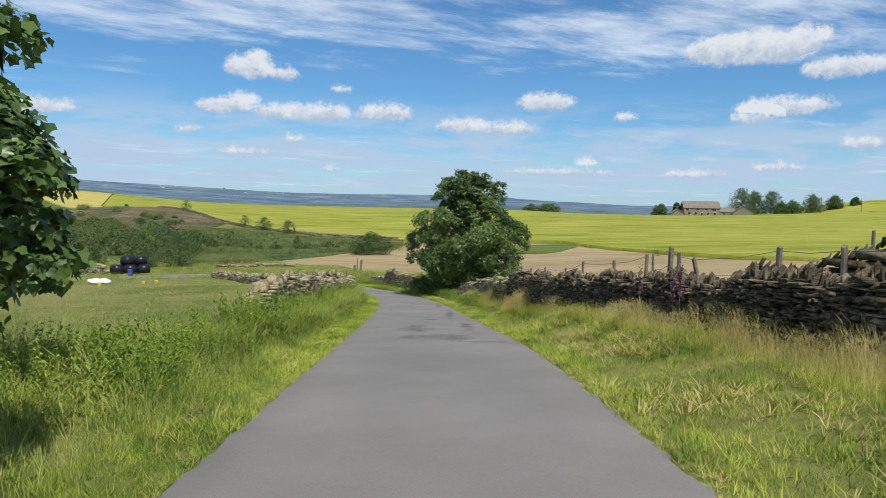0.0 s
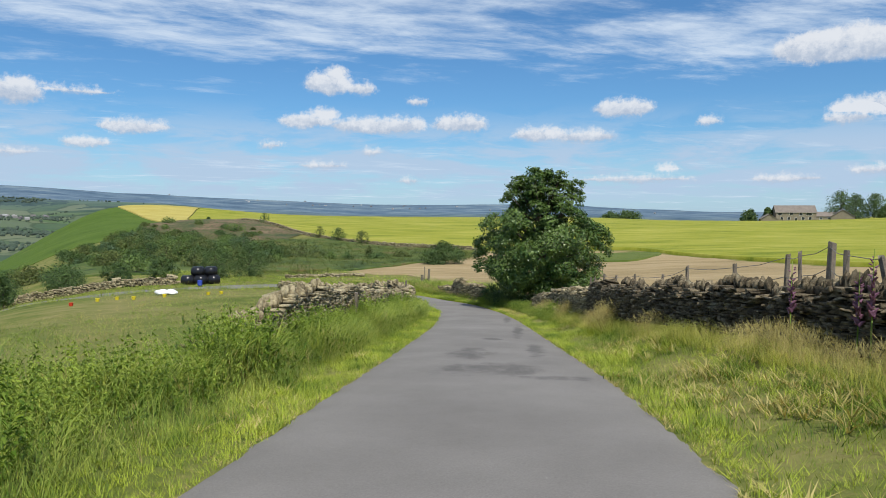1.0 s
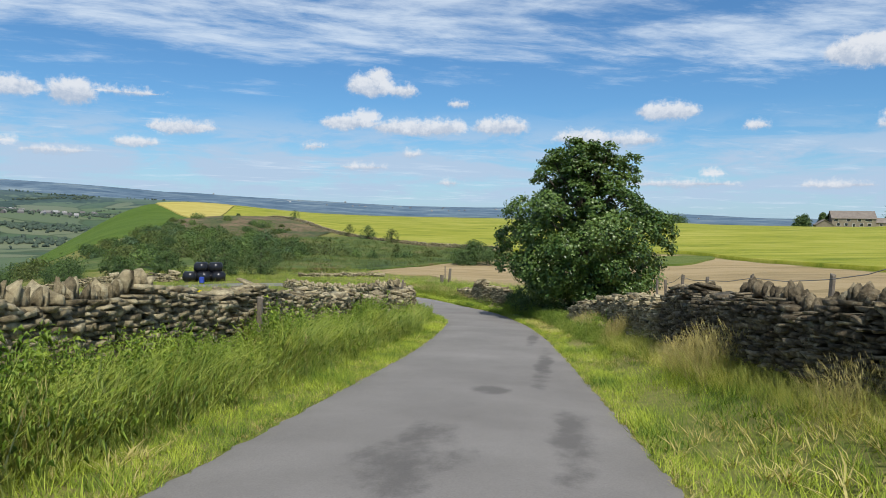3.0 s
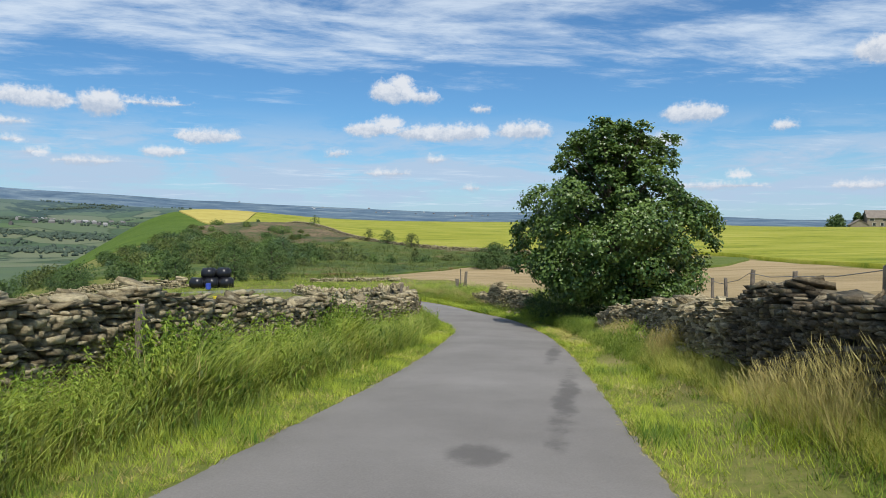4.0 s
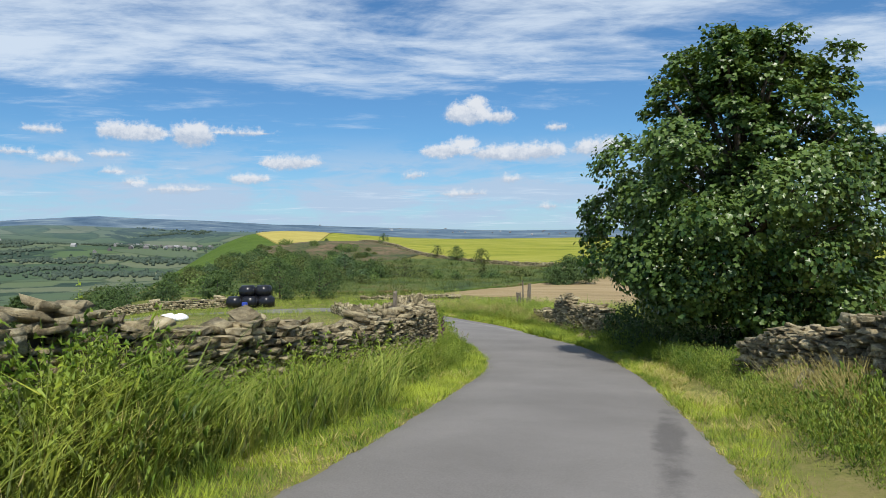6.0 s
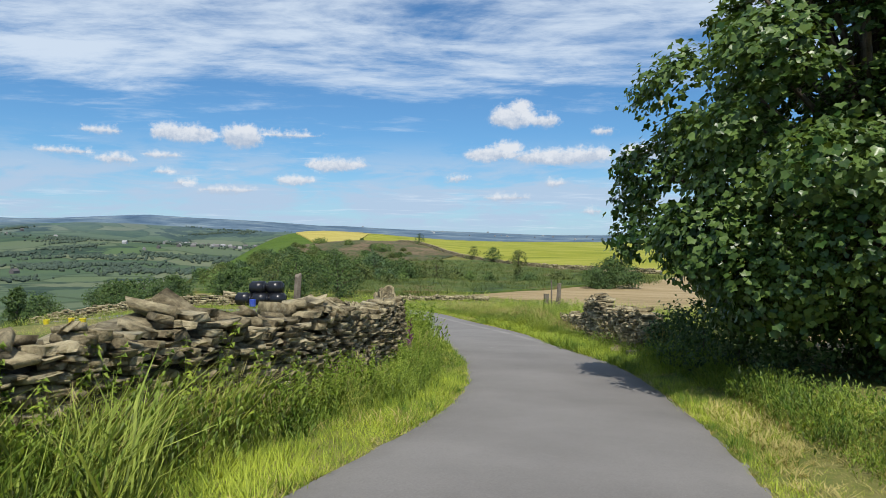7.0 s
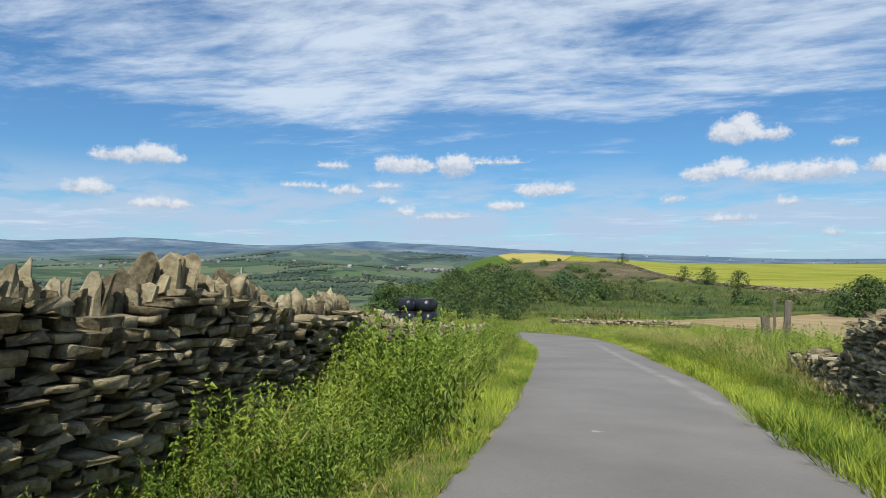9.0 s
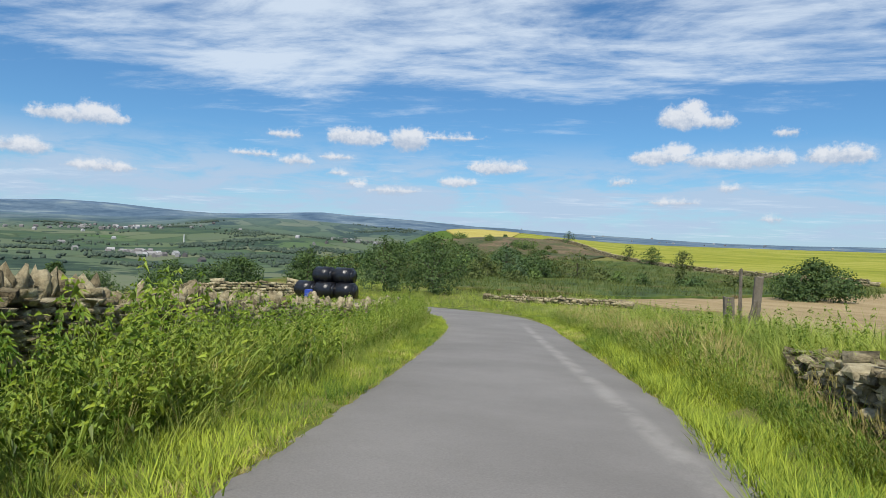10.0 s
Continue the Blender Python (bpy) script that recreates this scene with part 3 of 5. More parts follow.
def dry_wall(name, label, pts, tall, face, seed, shown, coping=True, ruin=0.0, thick=0.5, course=0.054, slab=(0.03, 0.07), rise=(0.14, 0.3), lean=0.12, flag=0.25, gap=(0.0, 0.03), deep=(0.18, 0.32), dark_stone=False):
    """A dry stone wall. tall: (distance, height) keys; face: +1 or -1, the side of the line that carries the courses seen from the lane;
    shown: the stretch whose stones are parts; coping: True, False, or a test of the distance."""
    rng = random.Random(seed)
    line = Line(pts)
    wall = holder(name, (0, 0, 0), label, "stone wall")
    height = lambda s: float(glide(tall, s)) + 0.07 * math.sin(s * 2.1 + seed) + 0.05 * math.sin(s * 5.3)
    # rubble heart of the wall
    n = max(8, int(line.long / 0.8))
    vs, fs = [], []
    for i in range(n + 1):
        s = line.long * i / n
        x, y = map(float, line.at(s))
        a = float(line.turn(s))
        g, h = float(land(x, y)), max(0.12, height(s) - 0.16)
        for off, z in ((-0.5, -0.25), (0.5, -0.25), (0.34, h), (-0.34, h)):
            o = off * (thick - 0.16)
            vs.append((x - math.sin(a) * o, y + math.cos(a) * o, g + z))
        if i:
            b, c = 4 * i - 4, 4 * i
            fs += [(b + j, b + (j + 1) % 4, c + (j + 1) % 4, c + j) for j in range(4)]
    fs += [(0, 1, 2, 3), (4 * n + 3, 4 * n + 2, 4 * n + 1, 4 * n)]
    solid("core", vs, fs, M_CORE, wall)
    single, bulk = [], []

    def lay(s, z, long, deep, high, off, yaw=0.0, tip=0.0, pitch=0.0, kind="stone"):
        x, y = map(float, line.at(min(max(s, 0.0), line.long)))
        a = float(line.turn(min(max(s, 0.2), line.long - 0.2)))
        g = float(land(x, y))
        m = pose(x - math.sin(a) * off, y + math.cos(a) * off, g + z, math.degrees(tip), math.degrees(pitch), math.degrees(a + yaw))
        m = m @ Matrix.Diagonal((long, deep, high, 1))
        pick = rng.randrange(len(STONES)) if kind == "stone" else len(STONES) + rng.randrange(len(COPINGS))
        if kind == "stone" and (off * face < -0.05 or course > 0.1 or not shown[0] - 5 < s < shown[1] + 6):
            pick = len(SHAPES) - 1 - rng.randrange(len(PLAIN))
        if shown[0] <= s <= shown[1] and off * face > -0.1:
            single.append((kind, pick, m))
        else:
            bulk.append((pick, m))

    for side in (face, -face):
        z = 0.02
        top_most = max(k[1] for k in tall) + 0.12
        while z < top_most:
            c = course * rng.uniform(0.75, 1.5) * (1.0 if side == face else 2.4)
            s = rng.uniform(-0.2, 0.0)
            coarse = 1.0 if side == face else 4.0
            while s < line.long:
                w = (0.07 + flag * rng.random() ** 1.7) * coarse * (course / 0.054) ** 0.6
                h = height(s + w / 2) - (0.05 if coping else 0.0)
                skip = rng.random() < (0.04 + ruin * 0.22 * max(0.0, z / max(h, 0.2)))
                if z + c * 0.5 < h and not skip:
                    batter = 0.06 * (1 - z / 1.3)
                    jut = rng.uniform(-0.035, 0.05) + ruin * rng.uniform(-0.04, 0.07)
                    tilt = rng.gauss(0, 0.035 + ruin * 0.09)
                    lay(s + w / 2, z + c / 2, w * rng.uniform(0.8, 1.0), 0.3, c * rng.uniform(0.6, 1.12), side * (thick / 2 - 0.15 + batter + jut),
                        rng.gauss(0, 0.06 + ruin * 0.12), rng.gauss(0, 0.04 + ruin * 0.1), tilt)
                s += w + rng.uniform(0.0, 0.035)
            z += c * 1.04
    s = 0.1
    while s < line.long - 0.1:
        upright = coping(s) if callable(coping) else coping
        h = height(s)
        if upright and h > 0.5:
            w = rng.uniform(*slab)
            t = rng.uniform(*rise)
            lay(s, h + t / 2 - 0.07, w, rng.uniform(*deep), t, rng.uniform(-0.06, 0.06), rng.gauss(0, 0.16), rng.gauss(0, 0.1), rng.gauss(lean, 0.14), "coping_stone")
            s += w * 0.9 + rng.uniform(*gap)
        else:
            w = rng.uniform(0.12, 0.34)
            t = rng.uniform(0.05, 0.10)
            if rng.random() < 0.85:
                lay(s, h + t / 2 - 0.06, w * 0.8, rng.uniform(0.2, 0.42), t * 0.75, rng.uniform(-0.14, 0.14), rng.gauss(0, 0.5), rng.gauss(0, 0.25), rng.gauss(0, 0.25))
            s += w * rng.uniform(0.5, 0.95)
    if ruin > 0:
        for _ in range(int(line.long * 0.9 * ruin)):
            lay(rng.uniform(0, line.long), rng.uniform(0.0, 0.12), rng.uniform(0.2, 0.5), rng.uniform(0.2, 0.4), rng.uniform(0.08, 0.18),
                face * rng.uniform(0.3, 0.5), rng.uniform(-1.5, 1.5), rng.gauss(0, 0.3), rng.gauss(0, 0.3))
    rng.shuffle(single)
    keep, spill = {}, []
    for kind, pick, m in single:
        keep[kind] = keep.get(kind, 0) + 1
        if keep[kind] > 300:
            spill.append((pick, m))
            continue
        ob = new(kind, SHAPES[pick][3 if dark_stone else 2])
        ob.parent = wall
        ob.matrix_local = m
    av, af, base = [], [], 0
    for pick, m in bulk + spill:
        v, f = SHAPES[pick][:2]
        mm = np.array(m)
        av.append(v @ mm[:3, :3].T + mm[:3, 3])
        af.append(f + base)
        base += len(v)
    if av:
        tagged(solid("stonework", np.concatenate(av), np.concatenate(af), M_DARK_BULK if dark_stone else M_STONE_BULK, wall), kind="stuff")
    return wall


RIGHT_LINE = [(8.6, -6), (7.2, 0), (6.1, 4), (5.3, 8), (4.65, 12), (4.25, 15), (3.85, 18), (3.25, 22), (2.88, 26.3)]
LOW_LINE = [(2.85, 26.5), (2.55, 30), (2.1, 34), (1.3, 37.5)]
LEFT_LINE = [(-4.7, 12.6), (-4.55, 15), (-4.6, 19), (-4.75, 24), (-4.85, 30), (-4.85, 35), (-5.35, 38.5), (-6.4, 42.4), (-8.1, 45.4), (-10.6, 49.4), (-14, 54.8), (-18, 61.5), (-21.5, 67.5), (-24.4, 71.6)]
MID_LINE = [(-1.9, 47.2), (-2.6, 48.6), (-3.4, 50.3), (-4.6, 53.2), (-5.6, 55.8)]

dry_wall("dry_stone_wall", "dark gritstone wall with upright coping stones along the lane", RIGHT_LINE,
         [(0, 1.08), (15, 1.03), (20, 0.8), (24, 0.85), (28, 0.9), (31, 1.02), (33.2, 1.12)], 1, 11, (8, 20), coping=lambda s: s < 29.5, ruin=0.16, course=0.044, flag=0.22,
         slab=(0.02, 0.05), rise=(0.16, 0.27), gap=(0.006, 0.03), lean=0.05, deep=(0.08, 0.18), dark_stone=True)
dry_wall("dry_stone_wall", "low pale stretch of wall with a tumbled top near the tree", LOW_LINE,
         [(0, 0.82), (4, 0.85), (8, 0.78), (11.2, 0.5)], 1, 12, (0, 5), coping=False, ruin=0.5, course=0.055, flag=0.26)
dry_wall("dry_stone_wall", "half-fallen brown gritstone wall with loose flat stones", LEFT_LINE,
         [(0, 0.35), (2, 0.75), (4, 1.1), (6, 1.4), (9, 1.4), (11, 1.42), (14, 1.3), (18, 1.24), (22, 1.1), (25, 1.25), (29, 1.26), (30.5, 1.34), (33.5, 1.28), (36, 1.1), (40, 0.94), (46, 0.82), (55, 0.72), (64, 0.6), (69, 0.75)], -1, 23, (22, 32),
         coping=lambda s: s > 29.6 or 2.5 < s < 7.5, ruin=0.42, course=0.05, slab=(0.025, 0.075), rise=(0.14, 0.32), lean=0.2, flag=0.22, deep=(0.1, 0.22))
dry_wall("dry_stone_wall", "short broken stretch of dark wall beside the tree", MID_LINE,
         [(0, 1.0), (2.5, 1.06), (5.0, 1.12), (5.6, 0.7), (7, 0.42), (9.4, 0.25)], 1, 31, (0, 9), coping=False, ruin=0.4)
dry_wall("dry_stone_wall", "low tumbled wall at the far side of the pasture", [(-66, 66), (-56, 72), (-46, 76.5), (-40, 79)],
         [(0, 0.9), (27, 0.9)], -1, 41, (0, 0), coping=False, ruin=0.5, course=0.16)
dry_wall("dry_stone_wall", "low scatter of fallen wall behind the bend", [(-29, 86), (-25, 88), (-20, 88.5)],
         [(0, 0.45), (10, 0.35)], -1, 47, (0, 0), coping=False, ruin=0.6, course=0.12)
dry_wall("dry_stone_wall", "dark boundary wall along the lower edge of the crop", [(-112, 243), (-95, 224), (-80, 209), (-53, 180), (-30, 162), (-10, 152)],
         [(0, 0.9), (140, 0.85)], -1, 53, (0, 0), coping=False, ruin=0.3, course=0.2)
dry_wall("dry_stone_wall", "field wall of leaning slabs meeting the lane wall", [(5.45, 11.8), (5.95, 10.7), (6.5, 9.85), (8.3, 8.2), (11, 6.5)],
         [(0, 0.9), (1.2, 1.05), (2.2, 1.22), (4.6, 1.3), (8, 1.3)], 1, 59, (0, 0), course=0.05, slab=(0.02, 0.04), rise=(0.22, 0.36), lean=0.5, gap=(0.03, 0.08), deep=(0.07, 0.16), dark_stone=True)

# ---- fields ----
CROP_LOW = [(-200, 412), (-190, 392), (-160, 322), (-135, 268), (-112, 245), (-80, 211), (-53, 182), (-30, 164), (-7, 153), (12, 143), (24, 133), (34, 104), (44, 86), (60, 72), (120, 52), (320, 30)]


def field(name, label, xs, low, high, lift, mat, skirt=0.4):
    """A sheet of standing crop or stubble between two edges, with its cut sides."""
    gx = np.array(xs)
    rows = 70
    t = np.linspace(0, 1, rows)[:, None] ** 1.5
    lo, hi = low(gx)[None], high(gx)[None]
    y = lo * (1 - t) + hi * t
    x = np.repeat(gx[None], rows, 0)
    z = land(x, y) + lift
    v = np.stack([x, y, z], -1)
    first = v[:1].copy()
    first[..., 2] -= lift + skirt
    v = np.concatenate([first, v]).reshape(-1, 3)
    nx = len(gx)
    i = (np.arange(rows)[:, None] * nx + np.arange(nx - 1)[None]).ravel()
    return tagged(solid(name, v, np.stack([i, i + 1, i + nx + 1, i + nx], -1), mat, smooth=True), label, "field", kind="structure")


def crop_mat(name, dark, mid, light, scale=1.0):
    m, n, b = material(name, 0.9, 0.15)
    p = place(n)
    sep = n.put("ShaderNodeSeparateXYZ")
    n.plug(sep.inputs[0], p)
    x, y, _ = sep.outputs
    rows = n.noise(n.combine(n.math("MULTIPLY", x, 0.05 * scale), n.math("MULTIPLY", y, 0.35 * scale), 0.0), 1.0, 6, 0.65, 0.4)
    lodge = n.noise(n.combine(n.math("MULTIPLY", x, 0.03), n.math("MULTIPLY", y, 0.09), 4.0), 1.0, 5, 0.6, 1.0)
    fine = n.noise(p, 4.0, 4, 0.7)
    f = n.math("ADD", n.math("ADD", n.math("MULTIPLY", rows, 0.45), n.math("MULTIPLY", lodge, 0.4)), n.math("MULTIPLY", fine, 0.2))
    n.plug(b.inputs["Base Color"], n.ramp(f, [(0.40, dark), (0.5, mid), (0.63, light)]))
    bump(n, b, fine, 0.6, 0.15)
    return m


M_CROP = crop_mat("ripening_barley", (0.115, 0.155, 0.014), (0.235, 0.25, 0.026), (0.34, 0.325, 0.065))
M_GOLD = crop_mat("golden_barley", (0.30, 0.25, 0.055), (0.39, 0.325, 0.08), (0.46, 0.39, 0.12))
M_STUBBLE = crop_mat("cut_hay", (0.21, 0.16, 0.08), (0.30, 0.225, 0.115), (0.385, 0.295, 0.165), 2.0)
M_UNCUT = crop_mat("uncut_grass", (0.055, 0.085, 0.016), (0.085, 0.12, 0.022), (0.135, 0.16, 0.04), 2.0)
M_HILL = crop_mat("green_hillside", (0.045, 0.08, 0.009), (0.068, 0.118, 0.012), (0.10, 0.145, 0.022), 2.0)
M_HEATH = noisy("heath", [(0.36, (0.03, 0.045, 0.018)), (0.46, (0.07, 0.085, 0.025)), (0.54, (0.125, 0.085, 0.05)), (0.66, (0.20, 0.16, 0.085))], 0.14, 0.95, 0.1)

crop_low = lambda x: glide(CROP_LOW, x)
field("barley_field", "wide field of yellow-green ripening barley", np.linspace(-196, 320, 190), crop_low,
      lambda x: np.maximum(470 - 0.1 * x, crop_low(x) + 120), 0.55, M_CROP)
field("stubble_field", "pale brown field of cut hay behind the wall", np.linspace(-24, 60, 100),
      lambda x: np.where(x < 3, glide([(-24, 97), (-18.4, 93.5), (-15, 94), (-12, 88), (-9.5, 80), (-6.2, 70), (-3.2, 62), (0.2, 52), (3.2, 36)], x), glide([(3, 36), (4.2, 22), (6, 13), (9.5, 0), (13, -8), (60, -30)], x)),
      lambda x: np.minimum(crop_low(x) - 4, glide([(-24, 102), (-21.6, 104), (-18.7, 114), (-12, 126), (-6, 149), (0, 200)], x)), 0.06, M_STUBBLE, 0.0)
M_BRACKEN = noisy("bracken_bank", [(0.36, (0.022, 0.04, 0.01)), (0.46, (0.052, 0.086, 0.015)), (0.55, (0.095, 0.125, 0.024)), (0.64, (0.14, 0.095, 0.04))], 0.11, 0.95, 0.15)
field("bracken_bank", "rough bank of bracken, bramble and long grass", np.linspace(-92, -12, 80), lambda x: glide([(-92, 140), (-80, 108), (-60, 92), (-42, 94), (-28, 99), (-21.6, 105), (-18.7, 115), (-12, 127)], x),
      lambda x: glide([(-92, 156), (-86, 158), (-80, 163), (-66, 166), (-60, 172), (-53, 177), (-30, 159), (-14, 150)], x), 0.25, M_BRACKEN, 0.2)
field("uncut_strip", "dark green strip of uncut grass", np.linspace(3, 25, 30), lambda x: glide([(3, 122), (12, 112), (20, 113), (25, 124)], x),
      lambda x: glide([(3, 128), (12, 131), (20, 129), (25, 126)], x), 0.35, M_UNCUT)
field("golden_field", "golden barley on the brow of the spur", np.linspace(-240, -122, 80), lambda x: glide([(-240, 384), (-226, 362), (-218, 349), (-175, 297), (-146, 261), (-130, 242), (-122, 234)], x),
      lambda x: np.where(x < -196, 440, np.minimum(crop_low(x) - 1.5, 440)), 0.5, M_GOLD)
field("hillside_pasture", "bright green steep pasture on the spur", np.linspace(-340, -92, 110), lambda x: glide([(-340, 330), (-280, 262), (-215, 205), (-180, 170), (-135, 150), (-92, 170)], x),
      lambda x: glide([(-340, 440), (-290, 410), (-240, 383), (-226, 361), (-218, 348), (-175, 296), (-146, 260), (-130, 241), (-116, 214), (-92, 185)], x), 0.12, M_HILL, 0.0)
field("heath_patch", "brown heather and bracken on the shoulder", np.linspace(-116, -60, 70), lambda x: glide([(-116, 214), (-112, 200), (-104, 178), (-97, 160), (-80, 150), (-66, 158), (-60, 166)], x),
      lambda x: glide([(-116, 226), (-112, 236), (-95, 221), (-76, 202), (-60, 186)], x), 0.2, M_HEATH, 0.0)

# ---- trees and bushes ----
def leaf_shape(lobed):
    if lobed:
        rim = [(-108, 0.55), (-60, 0.88), (-27, 0.68), (0, 1.0), (27, 0.68), (60, 0.88), (108, 0.55)]
        pts = [(0, 0)] + [(r * math.sin(math.radians(a)), 0.12 + r * math.cos(math.radians(a))) for a, r in rim]
        v = np.array([(x, y, 0.18 * abs(x) - 0.16 * y * y) for x, y in pts])
        return v, np.array([(0, i, i + 1) for i in range(1, 7)])
    v = np.array([(0, 0, 0), (0.3, 0.45, 0.08), (0, 1.0, -0.08), (-0.3, 0.45, 0.08)], float)
    return v, np.array([(0, 1, 2), (0, 2, 3)])


def turns(rng, k, normals, spread_by):
    """Frames for leaves whose faces look roughly along the normals."""
    nrm = normals + rng.normal(0, spread_by, (k, 3))
    nrm /= np.linalg.norm(nrm, axis=1, keepdims=True) + 1e-9
    t = rng.normal(0, 1, (k, 3)) + np.array([0, 0, -0.8])
    t -= nrm * (t * nrm).sum(1, keepdims=True)
    t /= np.linalg.norm(t, axis=1, keepdims=True) + 1e-9
    return np.stack([np.cross(t, nrm), t, nrm], -1)


def foliage(rng, clumps, per, size, lobed):
    """Leaves round clumps given as (centre, radius); centre of the crown is the mean."""
    lv, lf = leaf_shape(lobed)
    mid = np.mean([c for c, _ in clumps], axis=0)
    pos, nor = [], []
    for c, r in clumps:
        k = max(6, int(per * r * r))
        d = rng.normal(0, 1, (k, 3))
        d /= np.linalg.norm(d, axis=1, keepdims=True)
        out = (c - mid) / (np.linalg.norm(c - mid) + 1e-6)
        if lobed:
            # a spray: leaves lie over the top and the outer side of the bough end
            axis = 0.75 * out + np.array([0, 0, 0.6])
            back = d @ axis < -0.15
            d[back] += axis * 1.1
            d /= np.linalg.norm(d, axis=1, keepdims=True)
            ragged = rng.uniform(0.55, 1.0, (k, 1)) + 0.3 * rng.random((k, 1)) ** 4
            p = c + d * r * ragged * np.array([1, 1, 0.8])
            nor.append(0.55 * d + 0.4 * axis + np.array([0, 0, 0.35]))
        else:
            d = d + 0.35 * out
            p = c + d * r * rng.uniform(0.6, 1.08, (k, 1))
            nor.append(d + np.array([0, 0, 0.5]))
        pos.append(p)
    pos, nor = np.concatenate(pos), np.concatenate(nor)
    k = len(pos)
    fr = turns(rng, k, nor / np.linalg.norm(nor, axis=1, keepdims=True), 0.4)
    sz = size * rng.uniform(0.65, 1.25, k)
    v = np.einsum("kij,vj->kvi", fr, lv) * sz[:, None, None] + pos[:, None]
    f = lf[None] + (np.arange(k) * len(lv))[:, None, None]
    return v.reshape(-1, 3), f.reshape(-1, lf.shape[1])


def limb(path, r0, r1, sides=7):
    path = np.array(path, float)
    vs, fs = [], []
    for i, p in enumerate(path):
        d = path[min(i + 1, len(path) - 1)] - path[max(i - 1, 0)]
        q = Vector(d).to_track_quat("Z", "Y").to_matrix()
        r = r0 + (r1 - r0) * i / (len(path) - 1)
        for j in range(sides):
            a = 2 * math.pi * j / sides
            vs.append(Vector(p) + q @ Vector((math.cos(a) * r, math.sin(a) * r, 0)))
        if i:
            b, c = (i - 1) * sides, i * sides
            fs += [(b + j, b + (j + 1) % sides, c + (j + 1) % sides, c + j) for j in range(sides)]
    return [tuple(v) for v in vs], fs


def tree(name, label, at, height, wide, leaves, size, seed, mat, lobed=False, clear=0.12, group="", squash=1.0, clump=0.26, shape=None, trunk_r=None, boughs=()):
    """A tree or bush: tapered trunk with limbs, and a crown of leaf clumps with gaps and an uneven outline.
    shape: (share of height, share of half width) keys; clear: share of the height free of leaves."""
    rng = np.random.default_rng(seed)
    g = float(land(at[0], at[1]))
    ob = holder(name, (at[0], at[1], g), label, "tree" if name.endswith("tree") else "bush", group)
    shape = shape or [(0, 0.75), (0.2, 1.0), (0.5, 0.95), (0.78, 0.68), (1.0, 0.18)]
    r_t = trunk_r or height * 0.022
    tv, tf = limb([(0, 0, -0.3), (0.03 * height * rng.normal(0, 0.3), 0, height * 0.25), (0, 0.02 * height, height * 0.55), (0, 0, height * 0.85)], r_t, r_t * 0.25)
    clumps = []
    count = 200 if leaves > 20000 else 56 if wide > 2 else 30
    for i in range(count):
        h = clear + (1 - clear) * ((i + 0.5) / count) ** 0.9
        w = float(glide(shape, (h - clear) / (1 - clear))) * wide
        a = i * 2.399 + rng.normal(0, 0.35)
        q = w * rng.uniform(0.55, 1.04) * (1 - clump * 0.6)
        if i % 4 == 3:
            q *= rng.uniform(0.2, 0.6)
        c = np.array([math.cos(a) * q, math.sin(a) * q * squash, h * height * (1 - 0.35 * clump * wide / height)])
        clumps.append((c, wide * clump * rng.uniform(0.6, 1.45) * (0.55 + 0.45 * w / wide)))
    clumps += [(np.array(b[:3]), b[3]) for b in boughs]
    for c, r in clumps[:: 3]:
        s = np.array([0, 0, max(0.1 * height, c[2] * 0.55)])
        v, f = limb([s, (s + c) / 2 + np.array([0, 0, 0.03 * height]), c], r_t * 0.35, r_t * 0.1, 5)
        tf += [tuple(i + len(tv) for i in q) for q in f]
        tv += v
    solid("trunk", tv, tf, M_BARK, ob, smooth=True)
    area = sum(r * r for _, r in clumps)
    v, f = foliage(rng, clumps, leaves / area, size, lobed)
    solid("crown", v, f, mat, ob)
    return ob


tree("sycamore_tree", "dense dark green sycamore beside the lane, leaves to the ground", (1.65, 43.0), 7.5, 4.0, 68000, 0.084, 3, M_LEAF, True, 0.08,
     shape=[(0, 0.5), (0.12, 0.74), (0.24, 0.93), (0.36, 1.0), (0.48, 0.98), (0.56, 0.87), (0.64, 0.69), (0.8, 0.53), (0.92, 0.38), (1.0, 0.14)], clump=0.155, trunk_r=0.22, squash=0.8,
     boughs=((-3.5, -0.4, 2.0, 0.5), (-2.9, -0.9, 2.2, 0.5), (-3.5, -0.2, 2.7, 0.5), (-3.45, 0.1, 3.3, 0.5), (-3.0, -0.6, 3.0, 0.55), (-2.8, -0.3, 3.7, 0.5), (-2.5, -0.9, 3.3, 0.55), (3.5, -0.2, 3.6, 0.55), (3.2, -0.5, 4.0, 0.6), (3.6, 0.2, 2.9, 0.5), (1.0, -0.4, 7.1, 0.42), (-0.3, -0.2, 7.2, 0.4),
             (1.9, -0.6, 6.6, 0.45), (-1.4, -0.5, 6.6, 0.38), (-1.4, -1.7, 1.2, 0.7), (0.2, -1.8, 1.0, 0.8), (1.8, -1.8, 1.1, 0.8), (-0.6, -2.3, 2.0, 0.8), (1.0, -2.4, 2.1, 0.8), (-2.4, -1.4, 1.7, 0.6)))
tree("ash_tree", "leafy roadside tree with drooping branches", (-8.7, 8.6), 7.0, 3.5, 15000, 0.13, 8, M_LEAF, True, 0.16, clump=0.2, trunk_r=0.16, boughs=((3.3, -0.4, 4.9, 0.5), (3.5, -0.2, 3.3, 0.55), (3.3, 0.2, 2.6, 0.55), (3.6, 0.1, 2.1, 0.45)))
